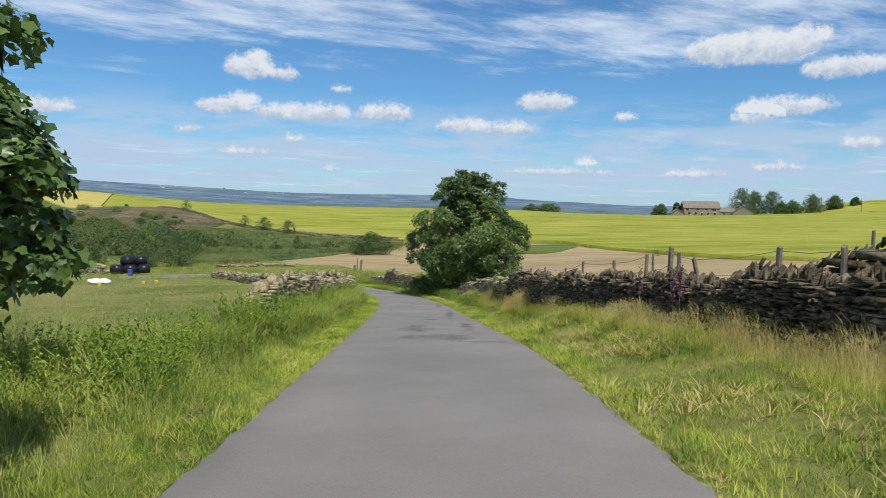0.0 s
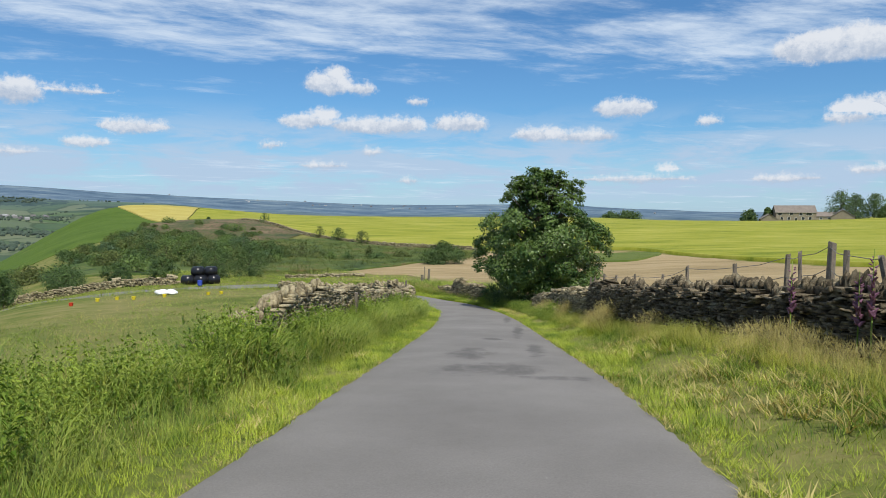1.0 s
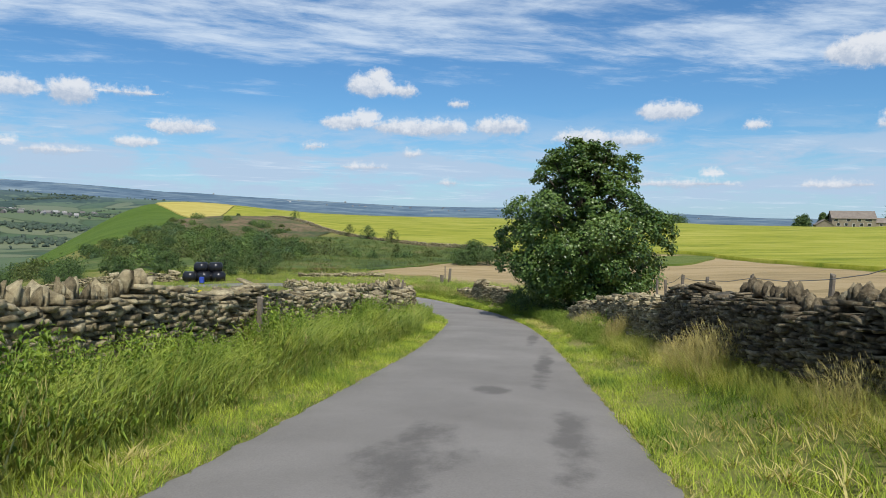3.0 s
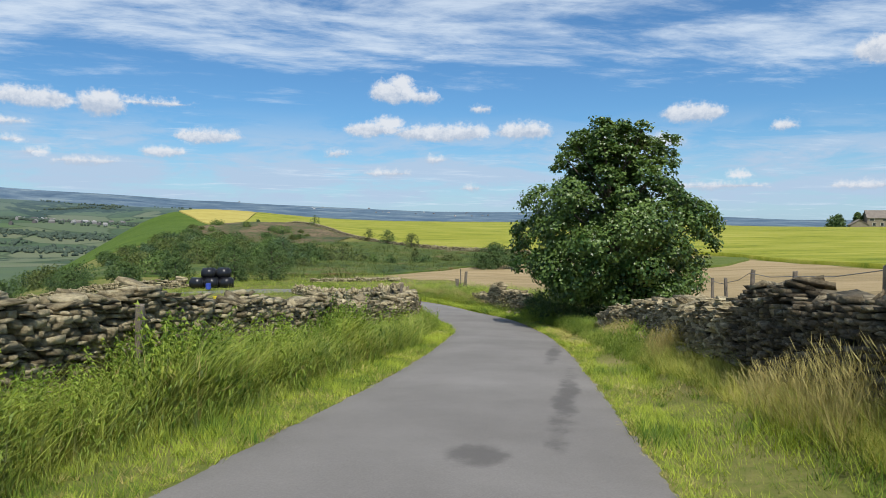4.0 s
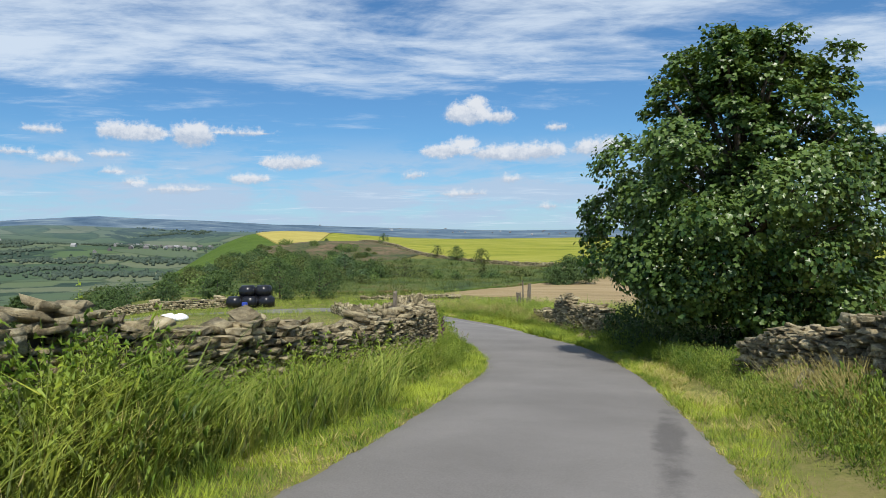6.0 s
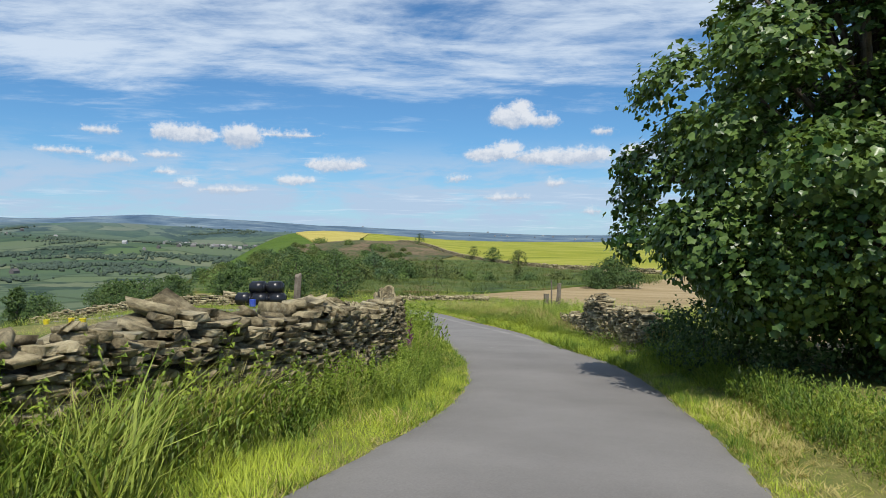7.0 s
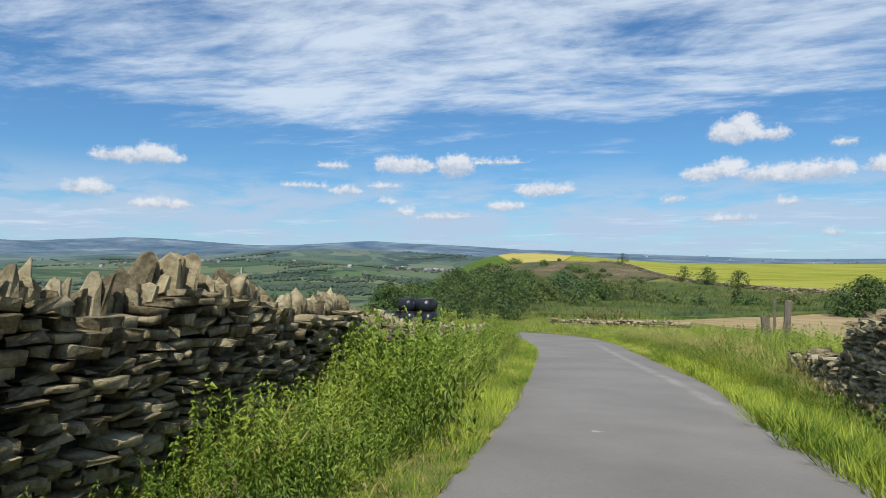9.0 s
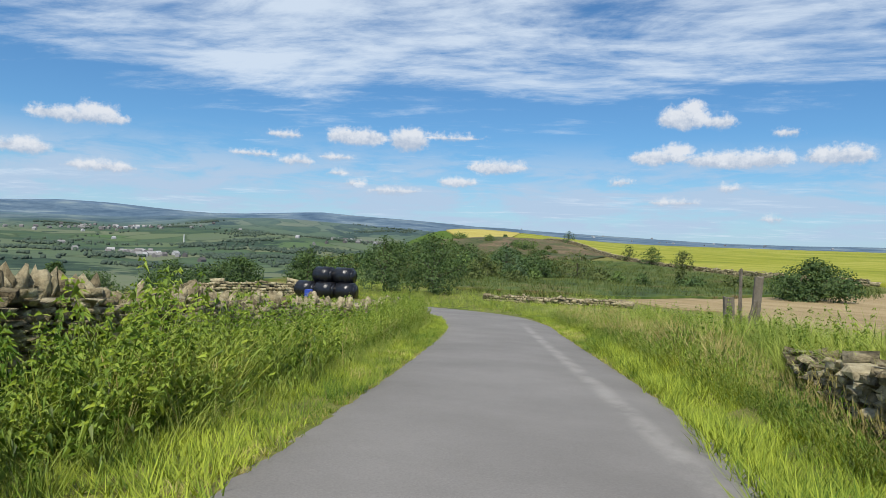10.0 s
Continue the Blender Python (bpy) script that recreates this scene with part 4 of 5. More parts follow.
# stands out of view, put here to throw shade on the left verge
tree("ash_tree", "unseen roadside tree that shades the left verge", (-5.1, 3.7), 6.4, 2.3, 9000, 0.15, 9, M_LEAF, True, 0.36, clump=0.24, trunk_r=0.12)
for i, (x, y, h, w) in enumerate(((0.9, 42.1, 1.0, 0.9), (2.3, 41.7, 1.0, 1.0), (3.7, 41.4, 1.0, 1.0), (-0.2, 43.6, 1.1, 0.85), (-0.8, 45.0, 1.2, 0.9), (-1.3, 46.4, 0.9, 0.7), (0.8, 43.6, 1.6, 1.3), (2.6, 42.6, 1.6, 1.3))):
    tree("bramble_bush", "dark bramble bush under the sycamore", (x, y), h, w, 2000, 0.085, 90 + i, M_SCRUB, clear=0.0, group="brambles under the tree", clump=0.34, trunk_r=0.012)
tree("hawthorn_bush", "rounded dark green bush at the foot of the barley", (-12.5, 117), 3.7, 3.3, 6500, 0.26, 12, M_SCRUB, squash=0.8)
for i, (x, y, h, w) in enumerate(((-34.2, 87, 4.7, 2.9), (-38.6, 86.5, 4.6, 2.6), (-44.5, 84, 3.4, 2.1), (-54, 69, 3.9, 1.4), (-48, 80, 3.0, 2.2), (-52.5, 77, 3.2, 2.6), (-58, 74, 3.4, 2.8), (-63, 72, 3.6, 2.4), (-60, 66, 4.0, 2.6), (-68, 64, 4.4, 3.0), (-70, 58, 4.6, 2.8), (-77, 60, 4.6, 3.4))):
    tree("birch_tree", "small light green tree behind the pasture wall", (x, y), h * 0.9, w * 0.85, 3600, 0.2, 60 + i, M_SCRUB, clear=0.1, group="trees by the pasture")

# scrub on the bank: bearing and range from the brow, then size
SCRUB = [(-88, 187, 6.2, 5.2, 1), (-76, 172, 5.4, 6.0, 0), (-68, 164, 4.6, 5.5, 0), (-60, 168, 4.0, 5.0, 0), (-80, 209, 4.4, 2.0, 0), (-53, 180, 4.6, 2.0, 0),
         (-46, 173, 5.0, 2.6, 0), (-38, 165, 5.0, 2.4, 0), (-60, 150, 5.0, 5.0, 0), (-52, 148, 3.6, 4.0, 0), (-45, 152, 3.4, 3.4, 0), (-36, 150, 2.6, 3.0, 0),
         (-28, 146, 2.8, 3.4, 0), (-20, 138, 2.6, 3.0, 0), (-100, 165, 4.0, 4.4, 0), (-92, 158, 4.2, 4.6, 0), (-110, 175, 3.6, 3.8, 0), (-84, 150, 4.4, 4.8, 0),
         (-74, 146, 4.8, 4.6, 0), (-70, 130, 4.2, 4.0, 0), (-62, 122, 4.0, 3.8, 0), (-56, 116, 3.2, 3.4, 0), (-80, 128, 3.4, 4.2, 0), (-90, 138, 3.6, 4.2, 0),
         (-48, 128, 3.4, 3.6, 0), (-42, 136, 2.6, 3.2, 0), (-32, 134, 2.2, 2.8, 0), (-26, 128, 2.0, 2.6, 0), (-50, 104, 3.0, 3.0, 0), (-60, 104, 3.2, 3.2, 0),
         (-68, 110, 3.2, 3.4, 0), (-54, 94, 3.0, 3.0, 0), (-64, 92, 3.0, 3.2, 0), (-72, 96, 3.0, 3.4, 0), (-58, 84, 2.8, 2.8, 0), (-68, 82, 2.8, 3.0, 0),
         (-120, 190, 3.2, 3.4, 0), (-76, 88, 3.0, 3.2, 0), (-82, 104, 3.4, 3.6, 0), (-96, 120, 3.4, 3.8, 0), (-36, 108, 2.0, 2.6, 0), (-28, 114, 1.8, 2.4, 0), (-44, 98, 2.2, 2.4, 0)]
more = random.Random(77)
BY_WALL = [s for s in SCRUB if s[3] < 2.7 and s[1] > 160]
SCRUB = [s for s in SCRUB if -(s[0] + 4.6) > 0.69 * (s[1] - 46.5)]
for _ in range(36):
    x, y = more.uniform(-108, -40), more.uniform(98, 165)
    if y > 104 + max(0, -x - 60) * 0.7 and -(x + 4.6) > 0.72 * (y - 46.5):
        h = more.uniform(1.3, 3.2)
        SCRUB.append((x, y, h, h * more.uniform(0.7, 1.1), 1 if more.random() < 0.08 else 0))
SCRUB = [(x, y, h * (0.62 if w > 4 else 0.8), w * 0.9, k) for x, y, h, w, k in SCRUB if not (y > 118 and -x > 0.56 * (y - 22))]
thicket = random.Random(5)
for _ in range(260):
    x, y = thicket.uniform(-100, -40), thicket.uniform(112, 172)
    out = -(x + 4.6) / (y - 46.5)
    if 0.47 < out < 1.05 and y < glide([(-100, 160), (-80, 164), (-60, 148), (-46, 136)], x) and -x < 0.84 * (y - 22):
        h = thicket.uniform(1.0, 2.2) if out > 0.85 else thicket.uniform(1.6, 3.4) if out > 0.62 else thicket.uniform(1.4, 2.6)
        SCRUB.append((x, y, h, h * thicket.uniform(0.65, 1.0), 1 if thicket.random() < 0.1 else 0))
for _ in range(34):
    x = thicket.uniform(-106, -66)
    y = thicket.uniform(float(glide([(-106, 184), (-97, 164), (-80, 156), (-66, 162)], x)), float(glide([(-106, 205), (-95, 205), (-66, 186)], x)))
    h = thicket.uniform(0.6, 1.5)
    SCRUB.append((x, y, h, h * thicket.uniform(0.8, 1.6), 0))
SCRUB += [(x, y, h * 0.72, w * 0.8, k) for x, y, h, w, k in BY_WALL]
SCRUB += [(-54, 132, 4.2, 2.6, 1), (-46, 126, 3.2, 2.7, 0), (-41, 128, 3.3, 2.9, 0), (-51, 124, 2.4, 1.8, 0), (-37, 126, 1.6, 1.3, 0), (-34, 124, 1.6, 1.0, 0), (-31, 124, 1.7, 1.0, 0),
          (-28, 129, 2.4, 0.9, 0), (-26, 126, 1.1, 1.9, 0), (-22, 131, 1.2, 2.0, 0), (-77.7, 181.5, 2.1, 3.0, 0), (-66, 158, 1.7, 2.2, 0), (-60, 150, 1.5, 1.9, 0), (-72, 166, 1.8, 2.2, 0), (-47, 112, 2.0, 1.6, 0), (-56, 142, 2.2, 2.0, 0)]
for i, (x, y, h, w, kind) in enumerate(SCRUB):
    tree("scrub_bush", "pale grey-green willow bush on the bank" if kind else "dark green scrub bush on the rough bank", (x, y), h, w, 1900 if w > 3 else 850 if w > 1.6 else 420,
         0.30 + 0.05 * w / 3, 100 + i, M_PALE if kind else (M_SCRUB, M_OLIVE, M_SCRUB, M_OLIVE, M_HAZEL)[i % 5], clear=0.04, group="scrub on the bank", clump=0.3,
         shape=[(0, 0.9), (0.35, 1.0), (0.7, 0.75), (1.0, 0.25)])
FARM_TREES = ((173, 389, 15.5, 7.5), (181, 390, 14, 6), (191, 391, 13.5, 7), (204, 392, 8, 5), (214, 389, 10.2, 6), (227, 389, 7.8, 5), (239, 389, 4.5, 2.6), (198, 394, 7, 4.5), (126, 389, 6.5, 4.2), (136.5, 392, 7.5, 2.6), (62, 395, 5, 7), (52, 396, 4, 5))
for i, (x, y, h, w) in enumerate(FARM_TREES):
    tree("farm_tree", "round dark tree sheltering the farm", (x, y), h, w, 2000, 0.9, 200 + i, M_SCRUB, clear=0.1, group="trees round the farm", clump=0.32)

# ---- grasses and weeds ----
def tuft_shape(rng, blades, lean, width, bend=0.35):
    """A tuft one metre high: thin bent blades from one foot."""
    vs, fs = [], []
    for _ in range(blades):
        a, l, h = rng.uniform(0, 2 * math.pi), lean * rng.uniform(0.3, 1.0), rng.uniform(0.55, 1.0)
        dx, dy = math.cos(a), math.sin(a)
        px, py = -dy * width, dx * width
        ox, oy = dx * rng.uniform(0, 0.12), dy * rng.uniform(0, 0.12)
        b = len(vs)
        vs += [(ox + px, oy + py, -0.05), (ox - px, oy - py, -0.05),
               (ox + dx * l * 0.35 + px * 0.8, oy + dy * l * 0.35 + py * 0.8, h * 0.6), (ox + dx * l * 0.35 - px * 0.8, oy + dy * l * 0.35 - py * 0.8, h * 0.6),
               (ox + dx * l * (0.8 + bend), oy + dy * l * (0.8 + bend), h * (1.0 - bend * 0.3 * l))]
        if _ % 2:
            del vs[-3:-1]
            fs += [(b, b + 1, b + 2)]
        else:
            fs += [(b, b + 1, b + 3), (b, b + 3, b + 2), (b + 2, b + 3, b + 4)]
    return np.array(vs), np.array(fs)


def short_shape(rng, blades):
    """A low tuft of single bent blades."""
    vs, fs = [], []
    for _ in range(blades):
        a, l, h = rng.uniform(0, 2 * math.pi), rng.uniform(0.25, 1.0), rng.uniform(0.5, 1.0)
        dx, dy = math.cos(a), math.sin(a)
        ox, oy, w = rng.uniform(-0.5, 0.5), rng.uniform(-0.5, 0.5), 0.032
        b = len(vs)
        vs += [(ox - dy * w, oy + dx * w, -0.05), (ox + dy * w, oy - dx * w, -0.05), (ox + dx * l, oy + dy * l, h)]
        fs += [(b, b + 1, b + 2)]
    return np.array(vs), np.array(fs)


def weed_shape(rng, pairs, droop):
    """A leafy stem one metre high: small toothed-looking leaves in crossed pairs, dense towards the tip."""
    vs = [(-0.008, 0, 0), (0.008, 0, 0), (0, 0, 1.0), (0, -0.008, 0), (0, 0.008, 0)]
    fs = [(0, 1, 2), (3, 4, 2)]
    for i in range(pairs):
        z = 0.12 + 0.88 * (i + rng.uniform(-0.5, 0.5)) / pairs
        l = rng.uniform(0.04, 0.08) * (1.3 - 0.7 * (i / pairs))
        for k in range(2):
            a = i * 1.57 + k * math.pi + rng.uniform(-0.5, 0.5)
            dx, dy = math.cos(a), math.sin(a)
            w, up = l * rng.uniform(0.17, 0.26), rng.uniform(0.0, 0.04)
            b = len(vs)
            vs += [(0, 0, z), (dx * l * 0.45 - dy * w, dy * l * 0.45 + dx * w, z + up), (dx * l, dy * l, z - droop * l * rng.uniform(0.2, 1.6)), (dx * l * 0.45 + dy * w, dy * l * 0.45 - dx * w, z + up * 0.5)]
            fs += [(b, b + 1, b + 2), (b, b + 2, b + 3)]
    return np.array(vs), np.array(fs)


def low_shape(rng, leaves):
    """A low leafy clump, half as high as wide."""
    vs, fs = [], []
    for _ in range(leaves):
        a, q, l = rng.uniform(0, 6.28), 0.5 * rng.random() ** 0.6, rng.uniform(0.04, 0.09)
        x, y, z = math.cos(a) * q, math.sin(a) * q, rng.uniform(0.25, 1.0) * (1 - 1.6 * q * q)
        t = rng.uniform(0, 6.28)
        dx, dy, w = math.cos(t), math.sin(t), l * 0.24
        b = len(vs)
        vs += [(x, y, z), (x + dx * l * 0.5 - dy * w, y + dy * l * 0.5 + dx * w, z + 0.05), (x + dx * l, y + dy * l, z - rng.uniform(0, 0.14)), (x + dx * l * 0.5 + dy * w, y + dy * l * 0.5 - dx * w, z + 0.05)]
        fs += [(b, b + 1, b + 2), (b, b + 2, b + 3)]
    return np.array(vs), np.array(fs)


def seed_shape(rng, stems):
    """Dry flowering grass one metre high: bare stems, feathery heads."""
    vs, fs = [], []
    for _ in range(stems):
        a, l = rng.uniform(0, 6.28), rng.uniform(0.05, 0.38)
        dx, dy = math.cos(a), math.sin(a)
        h = rng.uniform(0.7, 1.0)
        tip = np.array([dx * l, dy * l, h])
        b = len(vs)
        vs += [(-dy * 0.003, dx * 0.003, 0), (dy * 0.003, -dx * 0.003, 0), tuple(tip)]
        fs += [(b, b + 1, b + 2)]
        for k in range(3):
            q = a + k * 2.1
            b = len(vs)
            w = 0.005
            vs += [tuple(tip - np.array([dx * l * 0.15, dy * l * 0.15, 0.15])), tuple(tip + np.array([math.cos(q) * w, math.sin(q) * w, -0.08])), tuple(tip + np.array([dx * 0.05, dy * 0.05, 0.04]))]
            fs += [(b, b + 1, b + 2)]
    return np.array(vs), np.array(fs)


def thrown(rng, count, y0, y1, near, far, keep=None):
    """Feet of plants between two distances out from a lane edge. near, far: functions of y giving x."""
    y = rng.uniform(y0, y1, count)
    t = rng.uniform(0, 1, count)
    x = near(y) * (1 - t) + far(y) * t
    if keep is not None:
        k = keep(x, y)
        x, y = x[k], y[k]
    return np.stack([x, y, land(x, y)], -1)


def sow(name, label, mat, shapes, groups):
    """One object of many plants. groups: (feet, low size, high size)."""
    rng = np.random.default_rng(len(name) * 7 + 1)
    av, af, base = [], [], 0
    for feet, lo, hi, *cap in groups:
        pick = rng.integers(0, len(shapes), len(feet))
        for i, (tv, tf) in enumerate(shapes):
            at = feet[pick == i]
            if not len(at):
                continue
            k = len(at)
            patch = 0.8 + 0.35 * wave(at[:, 0], at[:, 1], 0.9, 2)
            h = rng.uniform(lo, hi, k) * patch * (cap[0](at[:, 1]) if cap else 1.0)
            size = np.stack([h * rng.uniform(0.8, 1.2, k), h * rng.uniform(0.8, 1.2, k), h], -1)
            v, f = spread(tv, tf, at, rng.uniform(0, 6.28, k), size, rng.normal(0, 0.26, (k, 2)))
            av.append(v)
            af.append(f + base)
            base += len(v)
    return tagged(solid(name, np.concatenate(av), np.concatenate(af), mat), label, "grass", kind="stuff")


edge_l = lambda y: glide(ROAD_L, y)
edge_r = lambda y: glide(ROAD_R, y)
wall_l = lambda y: glide([(12.6, -5.0), (15, -4.55), (24, -4.75), (30, -4.85), (35, -4.85), (38.5, -5.35), (42.4, -6.4), (45.4, -8.1), (49.4, -10.6), (54.8, -14), (61.5, -18), (67.5, -21.5), (71.6, -24.4)], y) + 0.15
wall_r = lambda y: glide([(-6, 8.6), (0, 7.2), (4, 6.1), (8, 5.3), (12, 4.65), (18, 3.85), (22, 3.25), (26, 2.9), (30, 2.55), (34, 2.1), (37.5, 1.4), (42, 0.2), (45.4, -1.0), (50.3, -3.5), (55, -5.7), (66, -11.5), (74, -15)], y) - 0.15
rg = np.random.default_rng(17)
pr = random.Random(4)
SHORT = [short_shape(pr, 7) for _ in range(6)]
LONG = [tuft_shape(pr, 6, 0.6, 0.010, 0.6) for _ in range(5)]
WEEDS = [weed_shape(pr, 17, 0.35), weed_shape(pr, 15, 0.7), weed_shape(pr, 20, 0.25), weed_shape(pr, 17, 0.5)]
FINE = [tuft_shape(pr, 9, 0.9, 0.006, 0.8) for _ in range(4)]
HEADS = [seed_shape(pr, 7) for _ in range(4)]

lit_l = thrown(rg, 20000, 2, 73, lambda y: edge_l(y) + 0.06, lambda y: edge_l(y) - 1.15)
lit_r = thrown(rg, 26000, 1, 76, lambda y: edge_r(y) - 0.06, lambda y: edge_r(y) + glide([(0, 2.6), (10, 2.1), (25, 1.35)], y))
bend = thrown(rg, 7000, 67, 88, lambda y: -48 + 0 * y, lambda y: -14 + 0 * y, lambda x, y: (y > glide([(-49, 69), (-42, 72.4), (-36, 75.2), (-30.5, 77), (-25.5, 77.4), (-21, 76), (-17.4, 72.4), (-14, 67)], x)))
back_l = thrown(rg, 10500, 1, 72, lambda y: edge_l(y) - 1.3, lambda y: np.where(y < 13.5, edge_l(y) - 7.5, wall_l(y)))
mid_l = thrown(rg, 5000, 1, 72, lambda y: edge_l(y) - 0.7, lambda y: edge_l(y) - 1.5)
back_r = thrown(rg, 9500, 0, 75, lambda y: edge_r(y) + glide([(0, 2.1), (10, 1.8), (25, 1.15), (40, 0.9)], y), wall_r)
over_l = thrown(rg, 6000, 4, 75, lambda y: np.where(y < 13, -9.0, wall_l(y) - 0.8), lambda y: wall_l(y) - 17)
mid_r = thrown(rg, 4500, 42, 74, lambda y: edge_r(y) + 0.9, wall_r)
foot_r = thrown(rg, 5600, 44.5, 68, lambda y: wall_r(y) - 1.25, lambda y: wall_r(y) - 0.1)
over_r = thrown(rg, 2600, 2, 40, lambda y: wall_r(y) + 0.9, lambda y: wall_r(y) + 2.2)
wild = thrown(rg, 2200, 84, 104, lambda y: -46 + 0 * y, lambda y: -10 + 0 * y, lambda x, y: y < glide([(-24, 104), (-22, 97), (-18.4, 93), (-15, 93), (-12, 90), (-7, 80)], x))
past = thrown(rg, 3600, 50, 92, lambda y: edge_r(y) + 2, lambda y: edge_r(y) + 9)
inner_edge = lambda x: glide([(-52, 62.6), (-45, 66.1), (-38, 69.1), (-32, 71.4), (-28, 72.4), (-24, 71.6)], x)
inner = thrown(rg, 3000, 59, 73, lambda y: -52 + 0 * y, lambda y: -25 + 0 * y, lambda x, y: (y < inner_edge(x)) & (y > inner_edge(x) - 2.5))
far_r = thrown(rg, 4600, 47, 74, lambda y: edge_r(y) + 1.5, lambda y: wall_r(y) + 1.5)
tall_l = thrown(rg, 2300, 11.5, 34, lambda y: wall_l(y) + 0.9, lambda y: wall_l(y) + 0.12)
tawny_l = thrown(rg, 1500, 2, 40, lambda y: edge_l(y) - 1.0, lambda y: np.where(y < 13.5, edge_l(y) - 6, wall_l(y)), lambda x, y: wave(x, y, 1.3, 7) > 0.15)
bare = lambda y: glide([(0, 0.75), (10, 0.9), (12.5, 1.2), (14, 1.15), (21, 1.15), (26, 1.3), (34, 1.15), (37, 1.0), (38.6, 0.75), (41, 0.62), (43, 0.75), (44.6, 1.0), (46, 1.2), (50, 1.2), (56, 1.05)], y)
sow("verge_grass", "short bright green grass along both edges of the lane", M_GRASS, SHORT, [(lit_l, 0.07, 0.21), (lit_r, 0.07, 0.21), (bend, 0.15, 0.35), (mid_r, 0.18, 0.38), (foot_r, 0.2, 0.42)])
sow("rank_grass", "tall tangled grass at the foot of the walls", M_RANK, LONG, [(over_l, 0.14, 0.34), (back_l, 0.45, 1.0, bare), (mid_l, 0.22, 0.5), (wild, 0.3, 0.7), (over_r, 0.3, 0.6), (past, 0.5, 1.0), (tall_l, 0.7, 1.1), (inner, 0.6, 1.05), (far_r, 0.35, 0.72)])
sow("bank_grass", "tawny green grass leaning over the bank below the wall", M_TAWNY, FINE, [(back_r, 0.22, 0.46), (tawny_l, 0.35, 0.7)])
weed_a = thrown(rg, 1500, 9, 72, lambda y: edge_l(y) - 1.1, lambda y: np.where(y < 13, edge_l(y) - 5.0, wall_l(y) + 0.1))
weed_b = thrown(rg, 1150, 37, 70, lambda y: edge_l(y) - 0.9, lambda y: wall_l(y) + 0.05)
weed_c = thrown(rg, 300, 30, 60, lambda y: edge_r(y) + 1.2, wall_r)
weed_d = thrown(rg, 150, 2, 10, lambda y: edge_l(y) - 2.2, lambda y: edge_l(y) - 5.5)
weed_f = thrown(rg, 1500, 7.5, 31, lambda y: edge_l(y) - 1.3, lambda y: np.where(y < 13, edge_l(y) - 4.0, wall_l(y) + 0.1))
weed_g = thrown(rg, 500, 48, 75, lambda y: edge_r(y) + 1.6, lambda y: wall_r(y) + 1.2)
weed_e = thrown(rg, 900, 38.5, 47, lambda y: edge_l(y) - 0.55, lambda y: wall_l(y) + 0.1)
low_c = thrown(rg, 600, 38.5, 47, lambda y: edge_l(y) - 0.5, lambda y: wall_l(y) + 0.1)
low_a = thrown(rg, 2200, 2, 72, lambda y: edge_l(y) - 0.9, lambda y: np.where(y < 13, edge_l(y) - 6.0, wall_l(y)))
rough_l = thrown(rg, 800, 8, 40, lambda y: np.where(y < 13, -8.5, wall_l(y) - 1.0), lambda y: wall_l(y) - 20, lambda x, y: wave(x, y, 2.2, 6) > 0.0)
low_b = thrown(rg, 2800, 30, 75, lambda y: edge_r(y) + 0.8, wall_r)
LOW = [low_shape(pr, 28) for _ in range(4)]
sow("weeds", "leafy nettles and willowherb crowding the wall foot", M_WEED, WEEDS, [(weed_a, 0.5, 1.1, bare), (weed_b, 0.5, 1.2, bare), (weed_c, 0.3, 0.6), (weed_d, 0.5, 0.9), (weed_e, 0.5, 1.1, bare), (weed_f, 0.75, 1.15), (weed_g, 0.4, 0.9)])
sow("low_herbs", "low tangled nettles and herbs in the long grass", M_WEED, LOW, [(low_a, 0.3, 0.75, bare), (low_b, 0.3, 0.66), (low_c, 0.3, 0.7, bare), (rough_l, 0.22, 0.5)])
dry_a = thrown(rg, 7000, 1, 36, lambda y: edge_r(y) + glide([(0, 2.5), (10, 2.0), (22, 1.2)], y), wall_r, lambda x, y: wave(x, y, 1.6, 5) > -0.05)
dry_b = thrown(rg, 420, 3, 72, lambda y: edge_l(y) - 0.7, lambda y: np.where(y < 13, edge_l(y) - 6, wall_l(y)))
dry_d = thrown(rg, 3800, 4, 60, lambda y: np.where(y < 13, -8.0, wall_l(y) - 0.8), lambda y: wall_l(y) - 22, lambda x, y: wave(x, y, 2.6, 3) > 0.1)
dry_c = thrown(rg, 800, 46, 76, lambda y: edge_r(y) + 0.9, wall_r)
sow("dry_grass", "straw-coloured seeding grass on the bank", M_STRAW, HEADS, [(dry_a, 0.3, 0.7), (dry_b, 0.5, 0.9), (dry_c, 0.5, 0.9), (dry_d, 0.25, 0.5)])
mown_a = thrown(rg, 4200, 1, 75, lambda y: edge_r(y) + 0.1, lambda y: edge_r(y) + 1.9, lambda x, y: wave(x, y, 1.1, 9) > 0.22)
mown_b = thrown(rg, 1400, 1, 72, lambda y: edge_l(y) - 0.1, lambda y: edge_l(y) - 1.0, lambda x, y: wave(x, y, 1.0, 4) > 0.25)
mown_c = thrown(rg, 520, 35, 40.5, lambda y: edge_r(y) + 0.15, lambda y: edge_r(y) + 1.3)
mown_d = thrown(rg, 260, 3, 22, lambda y: edge_r(y) + 0.7, lambda y: edge_r(y) + 2.0, lambda x, y: wave(x, y, 0.9, 2) > 0.15)
edge_a = thrown(rg, 2200, 1, 75, lambda y: edge_r(y) - 0.1, lambda y: edge_r(y) + 0.22)
edge_b = thrown(rg, 1800, 1, 72, lambda y: edge_l(y) + 0.08, lambda y: edge_l(y) - 0.2)
